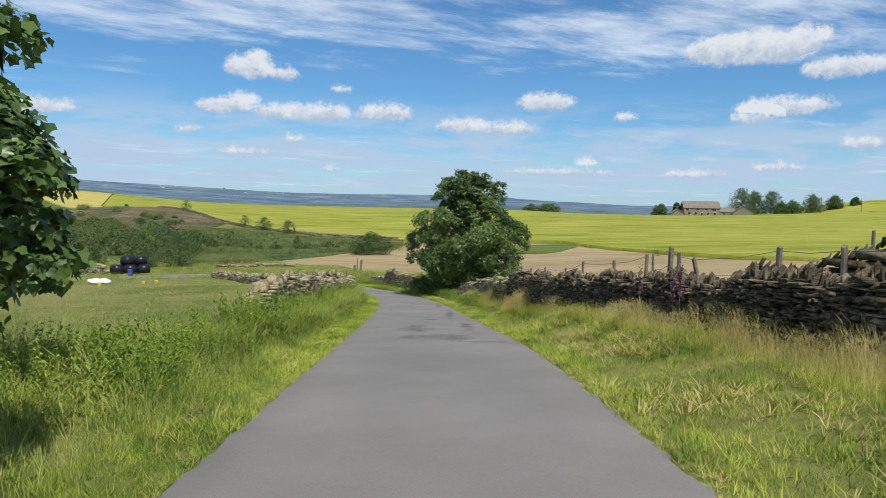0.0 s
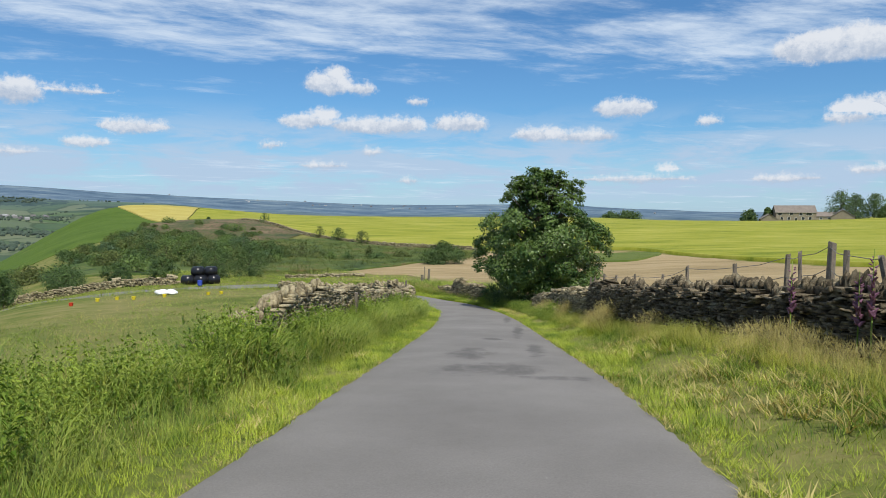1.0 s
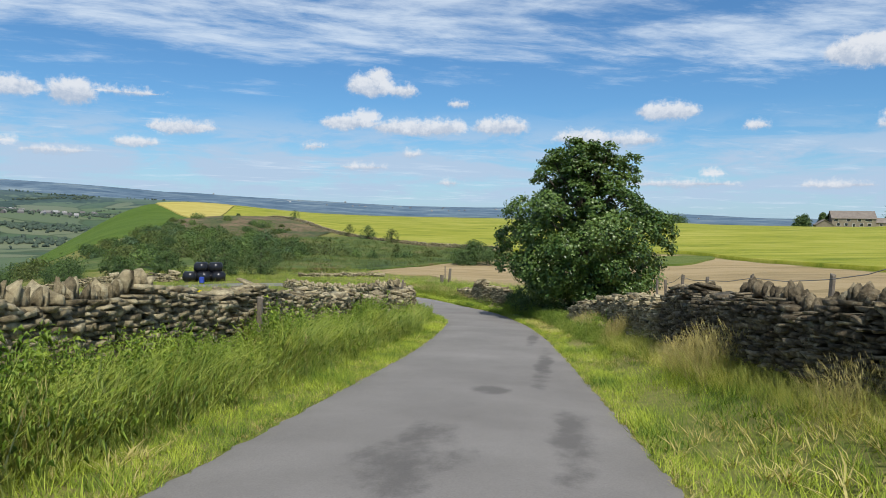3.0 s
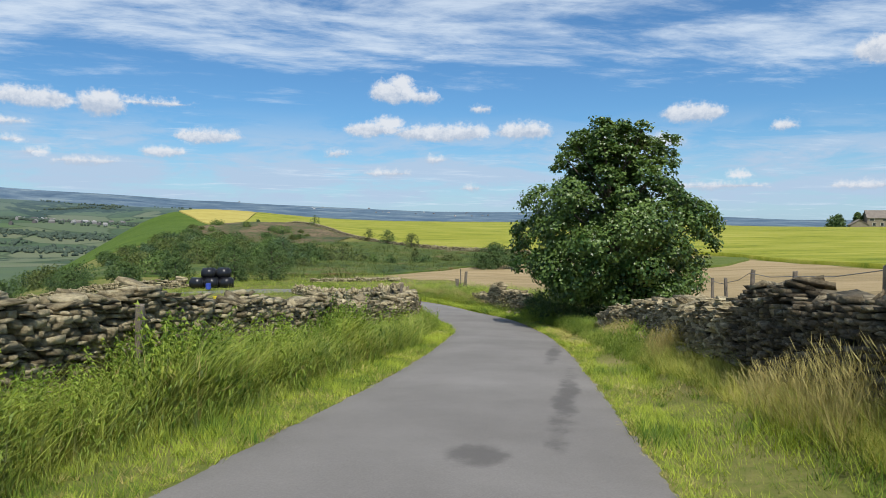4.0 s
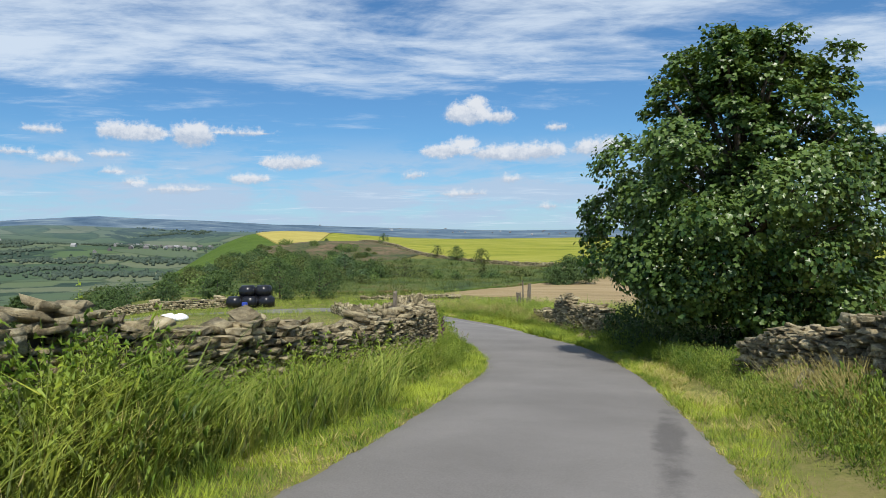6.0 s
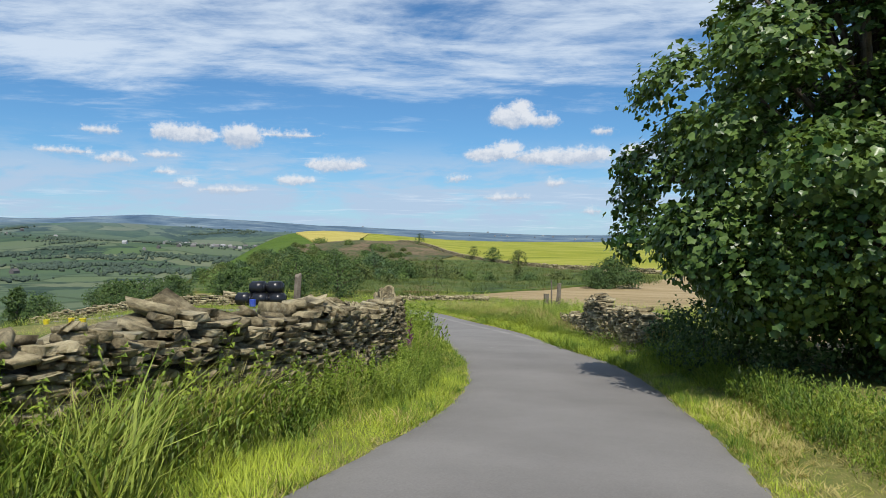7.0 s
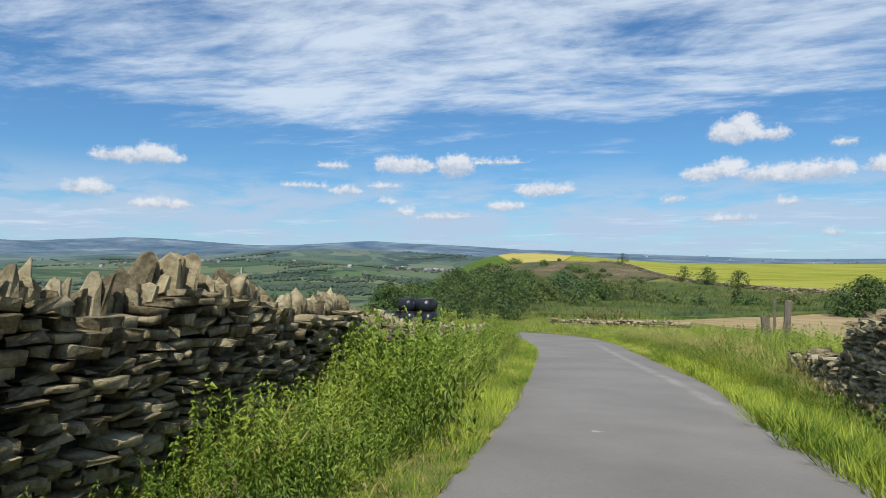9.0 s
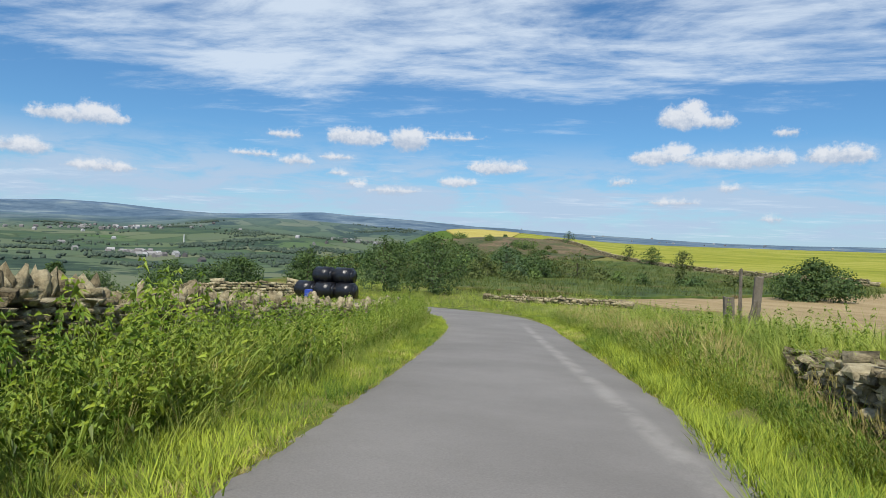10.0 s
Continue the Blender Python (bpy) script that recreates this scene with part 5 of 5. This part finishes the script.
sow("mown_litter", "flattened dead grass lying on the verge", M_STRAW, [tuft_shape(pr, 8, 2.2, 0.05, 0.1) for _ in range(3)], [(mown_a, 0.1, 0.2), (mown_c, 0.1, 0.2), (mown_d, 0.12, 0.24), (mown_b, 0.08, 0.17), (edge_a, 0.04, 0.08), (edge_b, 0.04, 0.08)])


fern = thrown(rg, 12000, 92, 172, lambda y: -90 + 0 * y, lambda y: -8 + 0 * y, lambda x, y: (-x < 0.62 * (y - 22)) & (y > glide([(-28, 90), (-24, 103), (-21.6, 105), (-18.7, 115), (-12, 127)], x)) & (y < glide([(-95, 180), (-80, 204), (-53, 175), (-30, 157), (-8, 148)], x)))
sow("bracken", "bracken and bramble over the rough bank", M_FERN, SHORT, [(fern, 0.6, 1.3)])


def foxglove(at, tall, seed):
    rng = random.Random(seed)
    g = float(land(*at))
    ob = holder("foxglove", (at[0], at[1], g), "purple foxglove spire beside the wall", "flower", "foxgloves by the wall")
    bm = bmesh.new()
    bmesh.ops.create_cone(bm, segments=5, radius1=0.012, radius2=0.004, depth=tall, cap_ends=True, matrix=Matrix.Translation((0, 0, tall / 2)))
    part("stem", bm, M_WEED, ob)
    bm = bmesh.new()
    for i in range(26):
        z = tall * (0.45 + 0.5 * i / 26)
        a = rng.uniform(0, 6.28)
        r = 0.03 * (1.25 - i / 26)
        bmesh.ops.create_cone(bm, segments=5, radius1=r, radius2=0.006, depth=0.07 * (1.3 - i / 30),
                              matrix=Matrix.Translation((math.cos(a) * 0.035, math.sin(a) * 0.035, z)) @ pose(0, 0, 0, 55, 0, math.degrees(a) + 90))
    tagged(part("flowers", bm, M_PINK, ob), kind="stuff")
    return ob


for i, (x, y) in enumerate(((4.25, 12.2), (4.05, 13.6), (4.3, 12.0), (-5.75, 42.0))):
    foxglove((x, y), 1.1 + 0.12 * (i % 3), 70 + i)

# ---- posts and wire ----
def fence_post(at, top, girth, lean, seed, label="grey weathered timber fence post behind the wall"):
    rng = random.Random(seed)
    g = float(land(*at))
    tall = top - g + 0.3
    bm = bmesh.new()
    bmesh.ops.create_cone(bm, segments=7, radius1=girth, radius2=girth * 0.88, depth=tall, cap_ends=True, matrix=Matrix.Translation((0, 0, tall / 2 - 0.3)))
    for v in bm.verts:
        v.co.x += rng.uniform(-0.12, 0.12) * girth
        v.co.y += rng.uniform(-0.12, 0.12) * girth
        if v.co.z > 0.2:
            v.co.z += rng.uniform(-0.03, 0.03)
    me = bpy.data.meshes.new("fence_post")
    bm.to_mesh(me)
    bm.free()
    me.materials.append(M_POST)
    ob = new("fence_post", me)
    ob.matrix_world = pose(at[0], at[1], g, lean[0], lean[1], 0)
    return tagged(ob, label, "fence post", "fence posts")


# distance from wall line, place along the lane, top height
POSTS = [(3.3, 30, -1.57, 0.05, -2.4, -2), (3.6, 27, -1.21, 0.05, -0.8, 1), (3.8, 24.4, -0.92, 0.05, 0.8, -1), (4, 21.8, -0.7, 0.05, 2.4, 2), (4.3, 20.3, -0.35, 0.055, -1.6, 0), (4.6, 17.7, -0.11, 0.06, 0, -2), (4.9, 16.1, 0.19, 0.06, 1.6, 1), (4.9, 15.4, 0.27, 0.045, -2.4, -1), (5, 14.7, 0.45, 0.09, -0.8, 2), (5.1, 14.4, 0.34, 0.06, 0.8, 0), (5.25, 13.2, 0.38, 0.07, 2.4, -14), (5.6, 11.1, 0.7, 0.07, -1.6, 1), (5.8, 9.6, 0.81, 0.07, 0, -1), (3.4, 28.8, -1.3, 0.06, 1.6, 2), (3.2, 31, -1.64, 0.05, -2.4, 0), (6.9, 6.2, 1.1, 0.07, -0.8, -2)]
for i, (x, y, top, girth, lx, ly) in enumerate(POSTS):
    fence_post((x, y), top - 0.06, girth * 0.75, (lx, ly), 300 + i)


def wire(ends, name="fence_wire"):
    vs, fs = [], []
    for (a, b) in zip(ends, ends[1:]):
        a, b = Vector(a), Vector(b)
        mid = (a + b) / 2 - Vector((0, 0, 0.04))
        v, f = limb([a, mid, b], 0.006, 0.006, 4)
        fs += [tuple(k + len(vs) for k in q) for q in f]
        vs += v
    return tagged(solid(name, vs, fs, M_WIRE), "rusty strands of barbed wire between the posts", "fence wire")


run = sorted([p for p in POSTS if p[1] < 40], key=lambda p: p[1])
for drop in (0.12, 0.45):
    wire([(p[0], p[1], max(p[2] - drop, float(land(p[0], p[1])) + 0.3)) for p in run])
for i, (x, y, top, girth, lean) in enumerate(((-8.22, 63.5, -4.72, 0.14, -3), (-7.73, 63.6, -4.22, 0.115, 3), (-8.05, 63.7, -4.05, 0.045, -1), (-7.9, 63.4, -4.75, 0.06, 14))):
    fence_post((x, y), top, girth, (1 - i, lean), 340 + i, "stout old gatepost of split timber by the lane" if girth > 0.1 else "thin weathered stake beside the old gateposts")
fence_post((-5.5, 37.9), -2.66, 0.05, (0, 4), 351, "short broken post standing in the fallen wall")
fence_post((-4.35, 22.9), -1.5, 0.06, (0, 2), 350, "grey weathered post against the fallen wall")


# ---- wrapped bales ----
def bale_mat():
    m, n, b = material("black_wrap", 0.28, 0.5)
    b.inputs["Base Color"].default_value = (0.012, 0.012, 0.015, 1)
    p = n.put("ShaderNodeTexCoord").outputs["Object"]
    bump(n, b, n.noise(p, 7, 5, 0.6), 0.6, 0.03)
    return m


M_WRAP = bale_mat()


def bale(at, z, turn, seed):
    rng = random.Random(seed)
    bm = bmesh.new()
    bmesh.ops.create_cone(bm, segments=24, radius1=0.57, radius2=0.57, depth=1.38, cap_ends=True)
    bmesh.ops.bevel(bm, geom=[e for e in bm.edges if abs(e.verts[0].co.z - e.verts[1].co.z) < 0.01], offset=0.14, segments=3, affect="EDGES")
    for v in bm.verts:
        v.co *= 1 + rng.uniform(-0.012, 0.012)
        if v.co.x < -0.46:
            v.co.x = -0.46 + (v.co.x + 0.46) * 0.3
    me = bpy.data.meshes.new("silage_bale")
    bm.to_mesh(me)
    bm.free()
    me.shade_smooth()
    me.materials.append(M_WRAP)
    ob = new("silage_bale", me)
    ob.matrix_world = pose(at[0], at[1], z, 0, 0, turn) @ pose(0, 0, 0, 0, -90, 0)
    return tagged(ob, "round silage bale in glossy black wrap, stacked in the pasture", "bale", "stack of bales")


bx, by = -35.9, 78.2
across = Vector((math.cos(math.radians(18)), math.sin(math.radians(18)), 0))
deep = Vector((-across.y, across.x, 0))
floor_z = float(land(bx, by)) + 0.52
for i, (u, w, lvl) in enumerate(((-1.95, 0, 0), (-0.52, 0, 0), (0.92, 0.1, 0), (-0.9, 0.5, 1), (0.56, 0.55, 1), (-1.2, 1.15, 0), (0.3, 1.2, 0))):
    c = Vector((bx, by, 0)) + across * u + deep * w
    bale((c.x, c.y), floor_z + lvl * 0.96, 18 + 4 * ((i * 7) % 3 - 1), 400 + i)


# ---- feed tubs, bags and barrel in the pasture ----
def plain(name, colour, rough=0.5):
    m, n, b = material(name, rough, 0.4)
    p = n.put("ShaderNodeTexCoord").outputs["Object"]
    n.plug(b.inputs["Base Color"], n.mix(n.step(n.noise(p, 6, 5), 0.5, 0.75, 0.0, 0.4), colour, tuple(c * 0.55 for c in colour)))
    return m


M_YELLOW, M_RED, M_BLUE, M_WHITE = plain("yellow_plastic", (0.75, 0.6, 0.03)), plain("red_plastic", (0.6, 0.05, 0.02)), plain("blue_plastic", (0.04, 0.08, 0.4)), plain("white_bag", (0.75, 0.75, 0.72), 0.7)


def tub(at, mat, colour, r=0.17, h=0.24):
    g = float(land(*at))
    ob = holder("feed_tub", (at[0], at[1], g), colour + " plastic feed tub standing in the pasture", "tub", "feed tubs")
    prof = [(0.0, 0.0), (r * 0.8, 0.0), (r, h), (r * 1.08, h), (r * 1.08, h + 0.03), (r * 0.94, h + 0.03), (r * 0.75, 0.06), (0.0, 0.06)]
    bm = bmesh.new()
    rings = [[bm.verts.new((q * math.cos(a * math.pi / 8), q * math.sin(a * math.pi / 8), z)) for a in range(16)] for q, z in prof[1:-1]]
    for a, b in zip(rings, rings[1:]):
        for i in range(16):
            bm.faces.new((a[i], a[(i + 1) % 16], b[(i + 1) % 16], b[i]))
    bm.faces.new(rings[0][::-1])
    bm.faces.new(rings[-1])
    part("bucket", bm, mat, ob)
    return ob


for x, y in ((-35.6, 57.6), (-34.0, 57.9), (-31.8, 56.8), (-27.5, 61.5), (-30.0, 58.5), (-26.4, 61.8)):
    tub((x, y), M_YELLOW, "yellow")
for x, y in ((-35.4, 53.9),):
    tub((x, y), M_RED, "red")
for i, (x, y, h) in enumerate(((-32.9, 63.2, 0.55), (-32.2, 63.5, 0.5), (-32.5, 62.9, 0.45), (-31.8, 63.2, 0.4))):
    g = float(land(x, y))
    bm = bmesh.new()
    bmesh.ops.create_uvsphere(bm, u_segments=12, v_segments=8, radius=0.5)
    for v in bm.verts:
        v.co = Vector((v.co.x * 1.3, v.co.y * 0.95, (v.co.z + 0.42) * h * 1.1)) * (1 + 0.1 * math.sin(9 * v.co.x + i) * math.cos(7 * v.co.y))
    me = bpy.data.meshes.new("feed_sack")
    bm.to_mesh(me)
    bm.free()
    me.materials.append(M_WHITE)
    ob = new("feed_sack", me)
    ob.matrix_world = pose(x, y, g, 0, 0, 40 * i)
    tagged(ob, "white plastic sack slumped on the grass", "sack", "white sacks")
bm = bmesh.new()
bmesh.ops.create_cone(bm, segments=18, radius1=0.26, radius2=0.26, depth=0.6, cap_ends=True)
bmesh.ops.bevel(bm, geom=[e for e in bm.edges if abs(e.verts[0].co.z - e.verts[1].co.z) < 0.01], offset=0.04, segments=2, affect="EDGES")
me = bpy.data.meshes.new("barrel")
bm.to_mesh(me)
bm.free()
me.materials.append(M_BLUE)
drum = new("barrel", me)
drum.matrix_world = pose(-35.2, 75.4, float(land(-35.2, 75.4)) + 0.43)
tagged(drum, "blue plastic drum standing near the bales", "barrel")


# ---- farmhouse on the skyline ----
M_RENDER = noisy("house_stone", [(0.3, (0.19, 0.16, 0.115)), (0.7, (0.30, 0.255, 0.19))], 0.8)
M_ROOF = noisy("stone_slates", [(0.3, (0.15, 0.125, 0.105)), (0.7, (0.25, 0.215, 0.185))], 0.6)
M_GLASS, _, glass_b = material("dark_glass", 0.08, 0.5)
glass_b.inputs["Base Color"].default_value = (0.03, 0.035, 0.04, 1)


def block(ob, name, x0, x1, y0, y1, z0, z1, mat, label=""):
    bm = bmesh.new()
    bmesh.ops.create_cube(bm, size=1.0, matrix=Matrix.Translation(((x0 + x1) / 2, (y0 + y1) / 2, (z0 + z1) / 2)) @ Matrix.Diagonal((x1 - x0, y1 - y0, z1 - z0, 1)))
    bmesh.ops.bevel(bm, geom=list(bm.edges), offset=min(0.03, 0.2 * min(x1 - x0, y1 - y0, z1 - z0)), segments=1, affect="EDGES")
    return part(name, bm, mat, ob, label)


def house(name, label, at, turn, long, deep, eaves, ridge, windows, stacks):
    g = float(land(*at))
    ob = holder(name, (at[0], at[1], g), label, "house", turn=turn)
    bm = bmesh.new()
    a, b = long / 2, deep / 2
    prof = [(-b, -1.0), (b, -1.0), (b, eaves), (0, ridge - 0.12), (-b, eaves)]
    e0 = [bm.verts.new((-a, y, z)) for y, z in prof]
    e1 = [bm.verts.new((a, y, z)) for y, z in prof]
    for i in range(5):
        bm.faces.new((e0[i], e0[(i + 1) % 5], e1[(i + 1) % 5], e1[i]))
    bm.faces.new(e0[::-1])
    bm.faces.new(e1)
    part("wall", bm, M_RENDER, ob)
    bm = bmesh.new()
    o = 0.35
    for s in (-1, 1):
        ridge_z, low = ridge, eaves - o * (ridge - eaves) / b
        v = [bm.verts.new(p) for p in ((-a - o, 0, ridge_z), (a + o, 0, ridge_z), (a + o, s * (b + o), low), (-a - o, s * (b + o), low),
                                       (-a - o, 0, ridge_z + 0.18), (a + o, 0, ridge_z + 0.18), (a + o, s * (b + o), low + 0.18), (-a - o, s * (b + o), low + 0.18))]
        for q in ((0, 1, 2, 3), (4, 5, 6, 7), (0, 1, 5, 4), (2, 3, 7, 6), (1, 2, 6, 5), (0, 3, 7, 4)):
            bm.faces.new([v[i] for i in q])
    roof = part("roof", bm, M_ROOF, ob, "brown stone slate roof")
    for x in stacks:
        block(roof, "chimney", x - 0.5, x + 0.5, -0.4, 0.4, ridge - 0.5, ridge + 1.2, M_RENDER)
    for x, z, w, h in windows:
        fr = block(ob, "window", x - w / 2, x + w / 2, -b - 0.08, -b + 0.04, z, z + h, M_WHITE)
        block(fr, "pane", x - w / 2 + 0.1, x + w / 2 - 0.1, -b - 0.11, -b - 0.06, z + 0.1, z + h - 0.1, M_GLASS)
    return ob


for i, (x, y, tall) in enumerate(((206, 366, 9.5), (228, 366, 8.5), (13.2, 20.5, 1.9))):
    fence_post((x, y), float(land(x, y)) + tall, 0.16 if tall > 3 else 0.06, (0, 0), 360 + i,
               "tall wooden service pole by the farm" if tall > 3 else "lone thin post standing in the hay field")
hx, hy = 148.6, 388
house("farmhouse", "long low stone farmhouse with a brown slate roof", (hx, hy), -6, 20, 8, 5.0, 8.6,
      [(-7, 0.9, 1.6, 1.6), (-3.5, 0.9, 1.6, 1.6), (0, 0.2, 1.2, 2.1), (3.5, 0.9, 1.6, 1.6), (7, 0.9, 1.6, 1.6), (-8, 3.4, 2.2, 1.3), (-2.4, 3.4, 1.8, 1.3), (2.4, 3.4, 1.8, 1.3), (6.5, 3.4, 3.2, 1.3)], ())
house("barn", "small stone outbuilding with a pitched slate roof", (hx + 14.5, hy - 1), -6, 12, 7, 2.4, 4.6, [(-2, 0.6, 1.4, 1.2), (2, 0.6, 1.4, 1.2)], ())
house("barn", "stone barn with a steep gable roof", (hx + 23, hy - 4), 70, 9, 11, 2.0, 5.6, [(0, 0.5, 1.8, 1.5)], ())
house("barn", "lean-to stone shed beside the farmhouse", (hx - 14, hy - 2), 80, 7, 8, 1.6, 4.2, [(0, 0.5, 1.4, 1.0)], ())


# ---- valley: far houses, woods, a white mast ----
def village(name, label, centre, spread_by, count, seed):
    rng = np.random.default_rng(seed)
    vs, fs = [], []
    for _ in range(count):
        x, y = centre[0] + rng.normal(0, spread_by[0]), centre[1] + rng.normal(0, spread_by[1])
        g = float(land(x, y)) - 0.5
        a, l, d, h = rng.uniform(0, 3.14), rng.uniform(3.2, 6.5), rng.uniform(2.6, 3.4), rng.uniform(3.4, 4.4)
        c, s = math.cos(a), math.sin(a)
        b = len(vs)
        for px, py, pz in ((-l, -d, 0), (l, -d, 0), (l, d, 0), (-l, d, 0), (-l, -d, h), (l, -d, h), (l, d, h), (-l, d, h), (-l, 0, h + 3), (l, 0, h + 3)):
            vs.append((x + px * c - py * s, y + px * s + py * c, g + pz))
        fs += [(b, b + 1, b + 5, b + 4), (b + 1, b + 2, b + 6, b + 5), (b + 2, b + 3, b + 7, b + 6), (b + 3, b, b + 4, b + 7), (b + 4, b + 5, b + 9, b + 8), (b + 6, b + 7, b + 8, b + 9), (b + 5, b + 6, b + 9), (b + 7, b + 4, b + 8)]
    return tagged(solid(name, vs, fs, M_TOWN), label, "village", kind="stuff")


M_TOWN, tn, tb = material("far_houses", 0.8, 0.2)
tn.plug(tb.inputs["Base Color"], tn.ramp(tn.put("ShaderNodeNewGeometry").outputs["Random Per Island"], [(0.0, (0.11, 0.10, 0.10)), (0.55, (0.22, 0.21, 0.20)), (0.85, (0.30, 0.29, 0.28)), (1.0, (0.46, 0.46, 0.46))]))


def polar(az, r):
    return (-4.6 - r * math.sin(math.radians(az)), 46.5 + r * math.cos(math.radians(az)))


village("village", "pale stone houses scattered over the far valley side", polar(59.5, 1080), (38, 26), 34, 1)
village("village", "houses climbing a far hillside among trees", polar(61.3, 1950), (75, 110), 46, 2)
village("village", "houses strung along the valley under the hill", polar(41.5, 1650), (45, 110), 34, 3)
village("village", "distant farms dotted over the valley", polar(60, 1900), (260, 200), 12, 4)
village("village", "far farms and sheds on the plain", polar(10, 3700), (700, 220), 26, 5)


def far_woods(name, label, patches, seed):
    """Distant woods as many small uneven crowns."""
    rng = np.random.default_rng(seed)
    bm = bmesh.new()
    bmesh.ops.create_icosphere(bm, subdivisions=1, radius=1.0)
    tv = np.array([v.co[:] for v in bm.verts])
    tf = np.array([[v.index for v in f.verts] for f in bm.faces])
    bm.free()
    tv = tv * (1 + 0.25 * rng.normal(0, 1, (len(tv), 1)))
    at = []
    for (x, y), (lx, ly), turn, k in patches:
        u, w = rng.normal(0, 1, k) * lx, rng.normal(0, 1, k) * ly
        c, s = math.cos(turn), math.sin(turn)
        px, py = x + u * c - w * s, y + u * s + w * c
        at.append(np.stack([px, py, land(px, py) + 2], -1))
    at = np.concatenate(at)
    k = len(at)
    r = rng.uniform(1.5, 3.4, k)
    v, f = spread(tv, tf, at, rng.uniform(0, 6.28, k), np.stack([r, r, r * rng.uniform(0.8, 1.4, k)], -1))
    return tagged(solid(name, v, f, M_FARWOOD), label, "woods", kind="stuff")


wr = random.Random(9)
PATCHES = [(polar(46, 1020), (55, 22), 0.6, 260), (polar(51, 1120), (60, 20), 0.9, 240), (polar(42, 1250), (70, 24), 0.4, 260), (polar(58, 880), (35, 16), 0.9, 120)]
for _ in range(34):
    PATCHES.append((polar(wr.uniform(33, 74), wr.uniform(950, 2300)), (wr.uniform(10, 45), wr.uniform(6, 22)), wr.uniform(0, 3.1), wr.randrange(25, 110)))
for _ in range(46):
    PATCHES.append((polar(wr.uniform(33, 74), wr.uniform(850, 2300)), (wr.uniform(25, 70), 1.6), wr.uniform(0, 3.1), wr.randrange(8, 22)))
far_woods("far_woods", "dark belts of woodland across the far valley", PATCHES, 33)
mx, my = polar(56.6, 1400)
bm = bmesh.new()
bmesh.ops.create_cone(bm, segments=8, radius1=1.3, radius2=0.8, depth=20, cap_ends=True, matrix=Matrix.Translation((0, 0, 10)))
me = bpy.data.meshes.new("mast")
bm.to_mesh(me)
bm.free()
me.materials.append(M_WHITE)
mast = new("mast", me)
mast.matrix_world = pose(mx, my, float(land(mx, my)) - 0.5)
tagged(mast, "slim white mast standing in a far field", "mast")
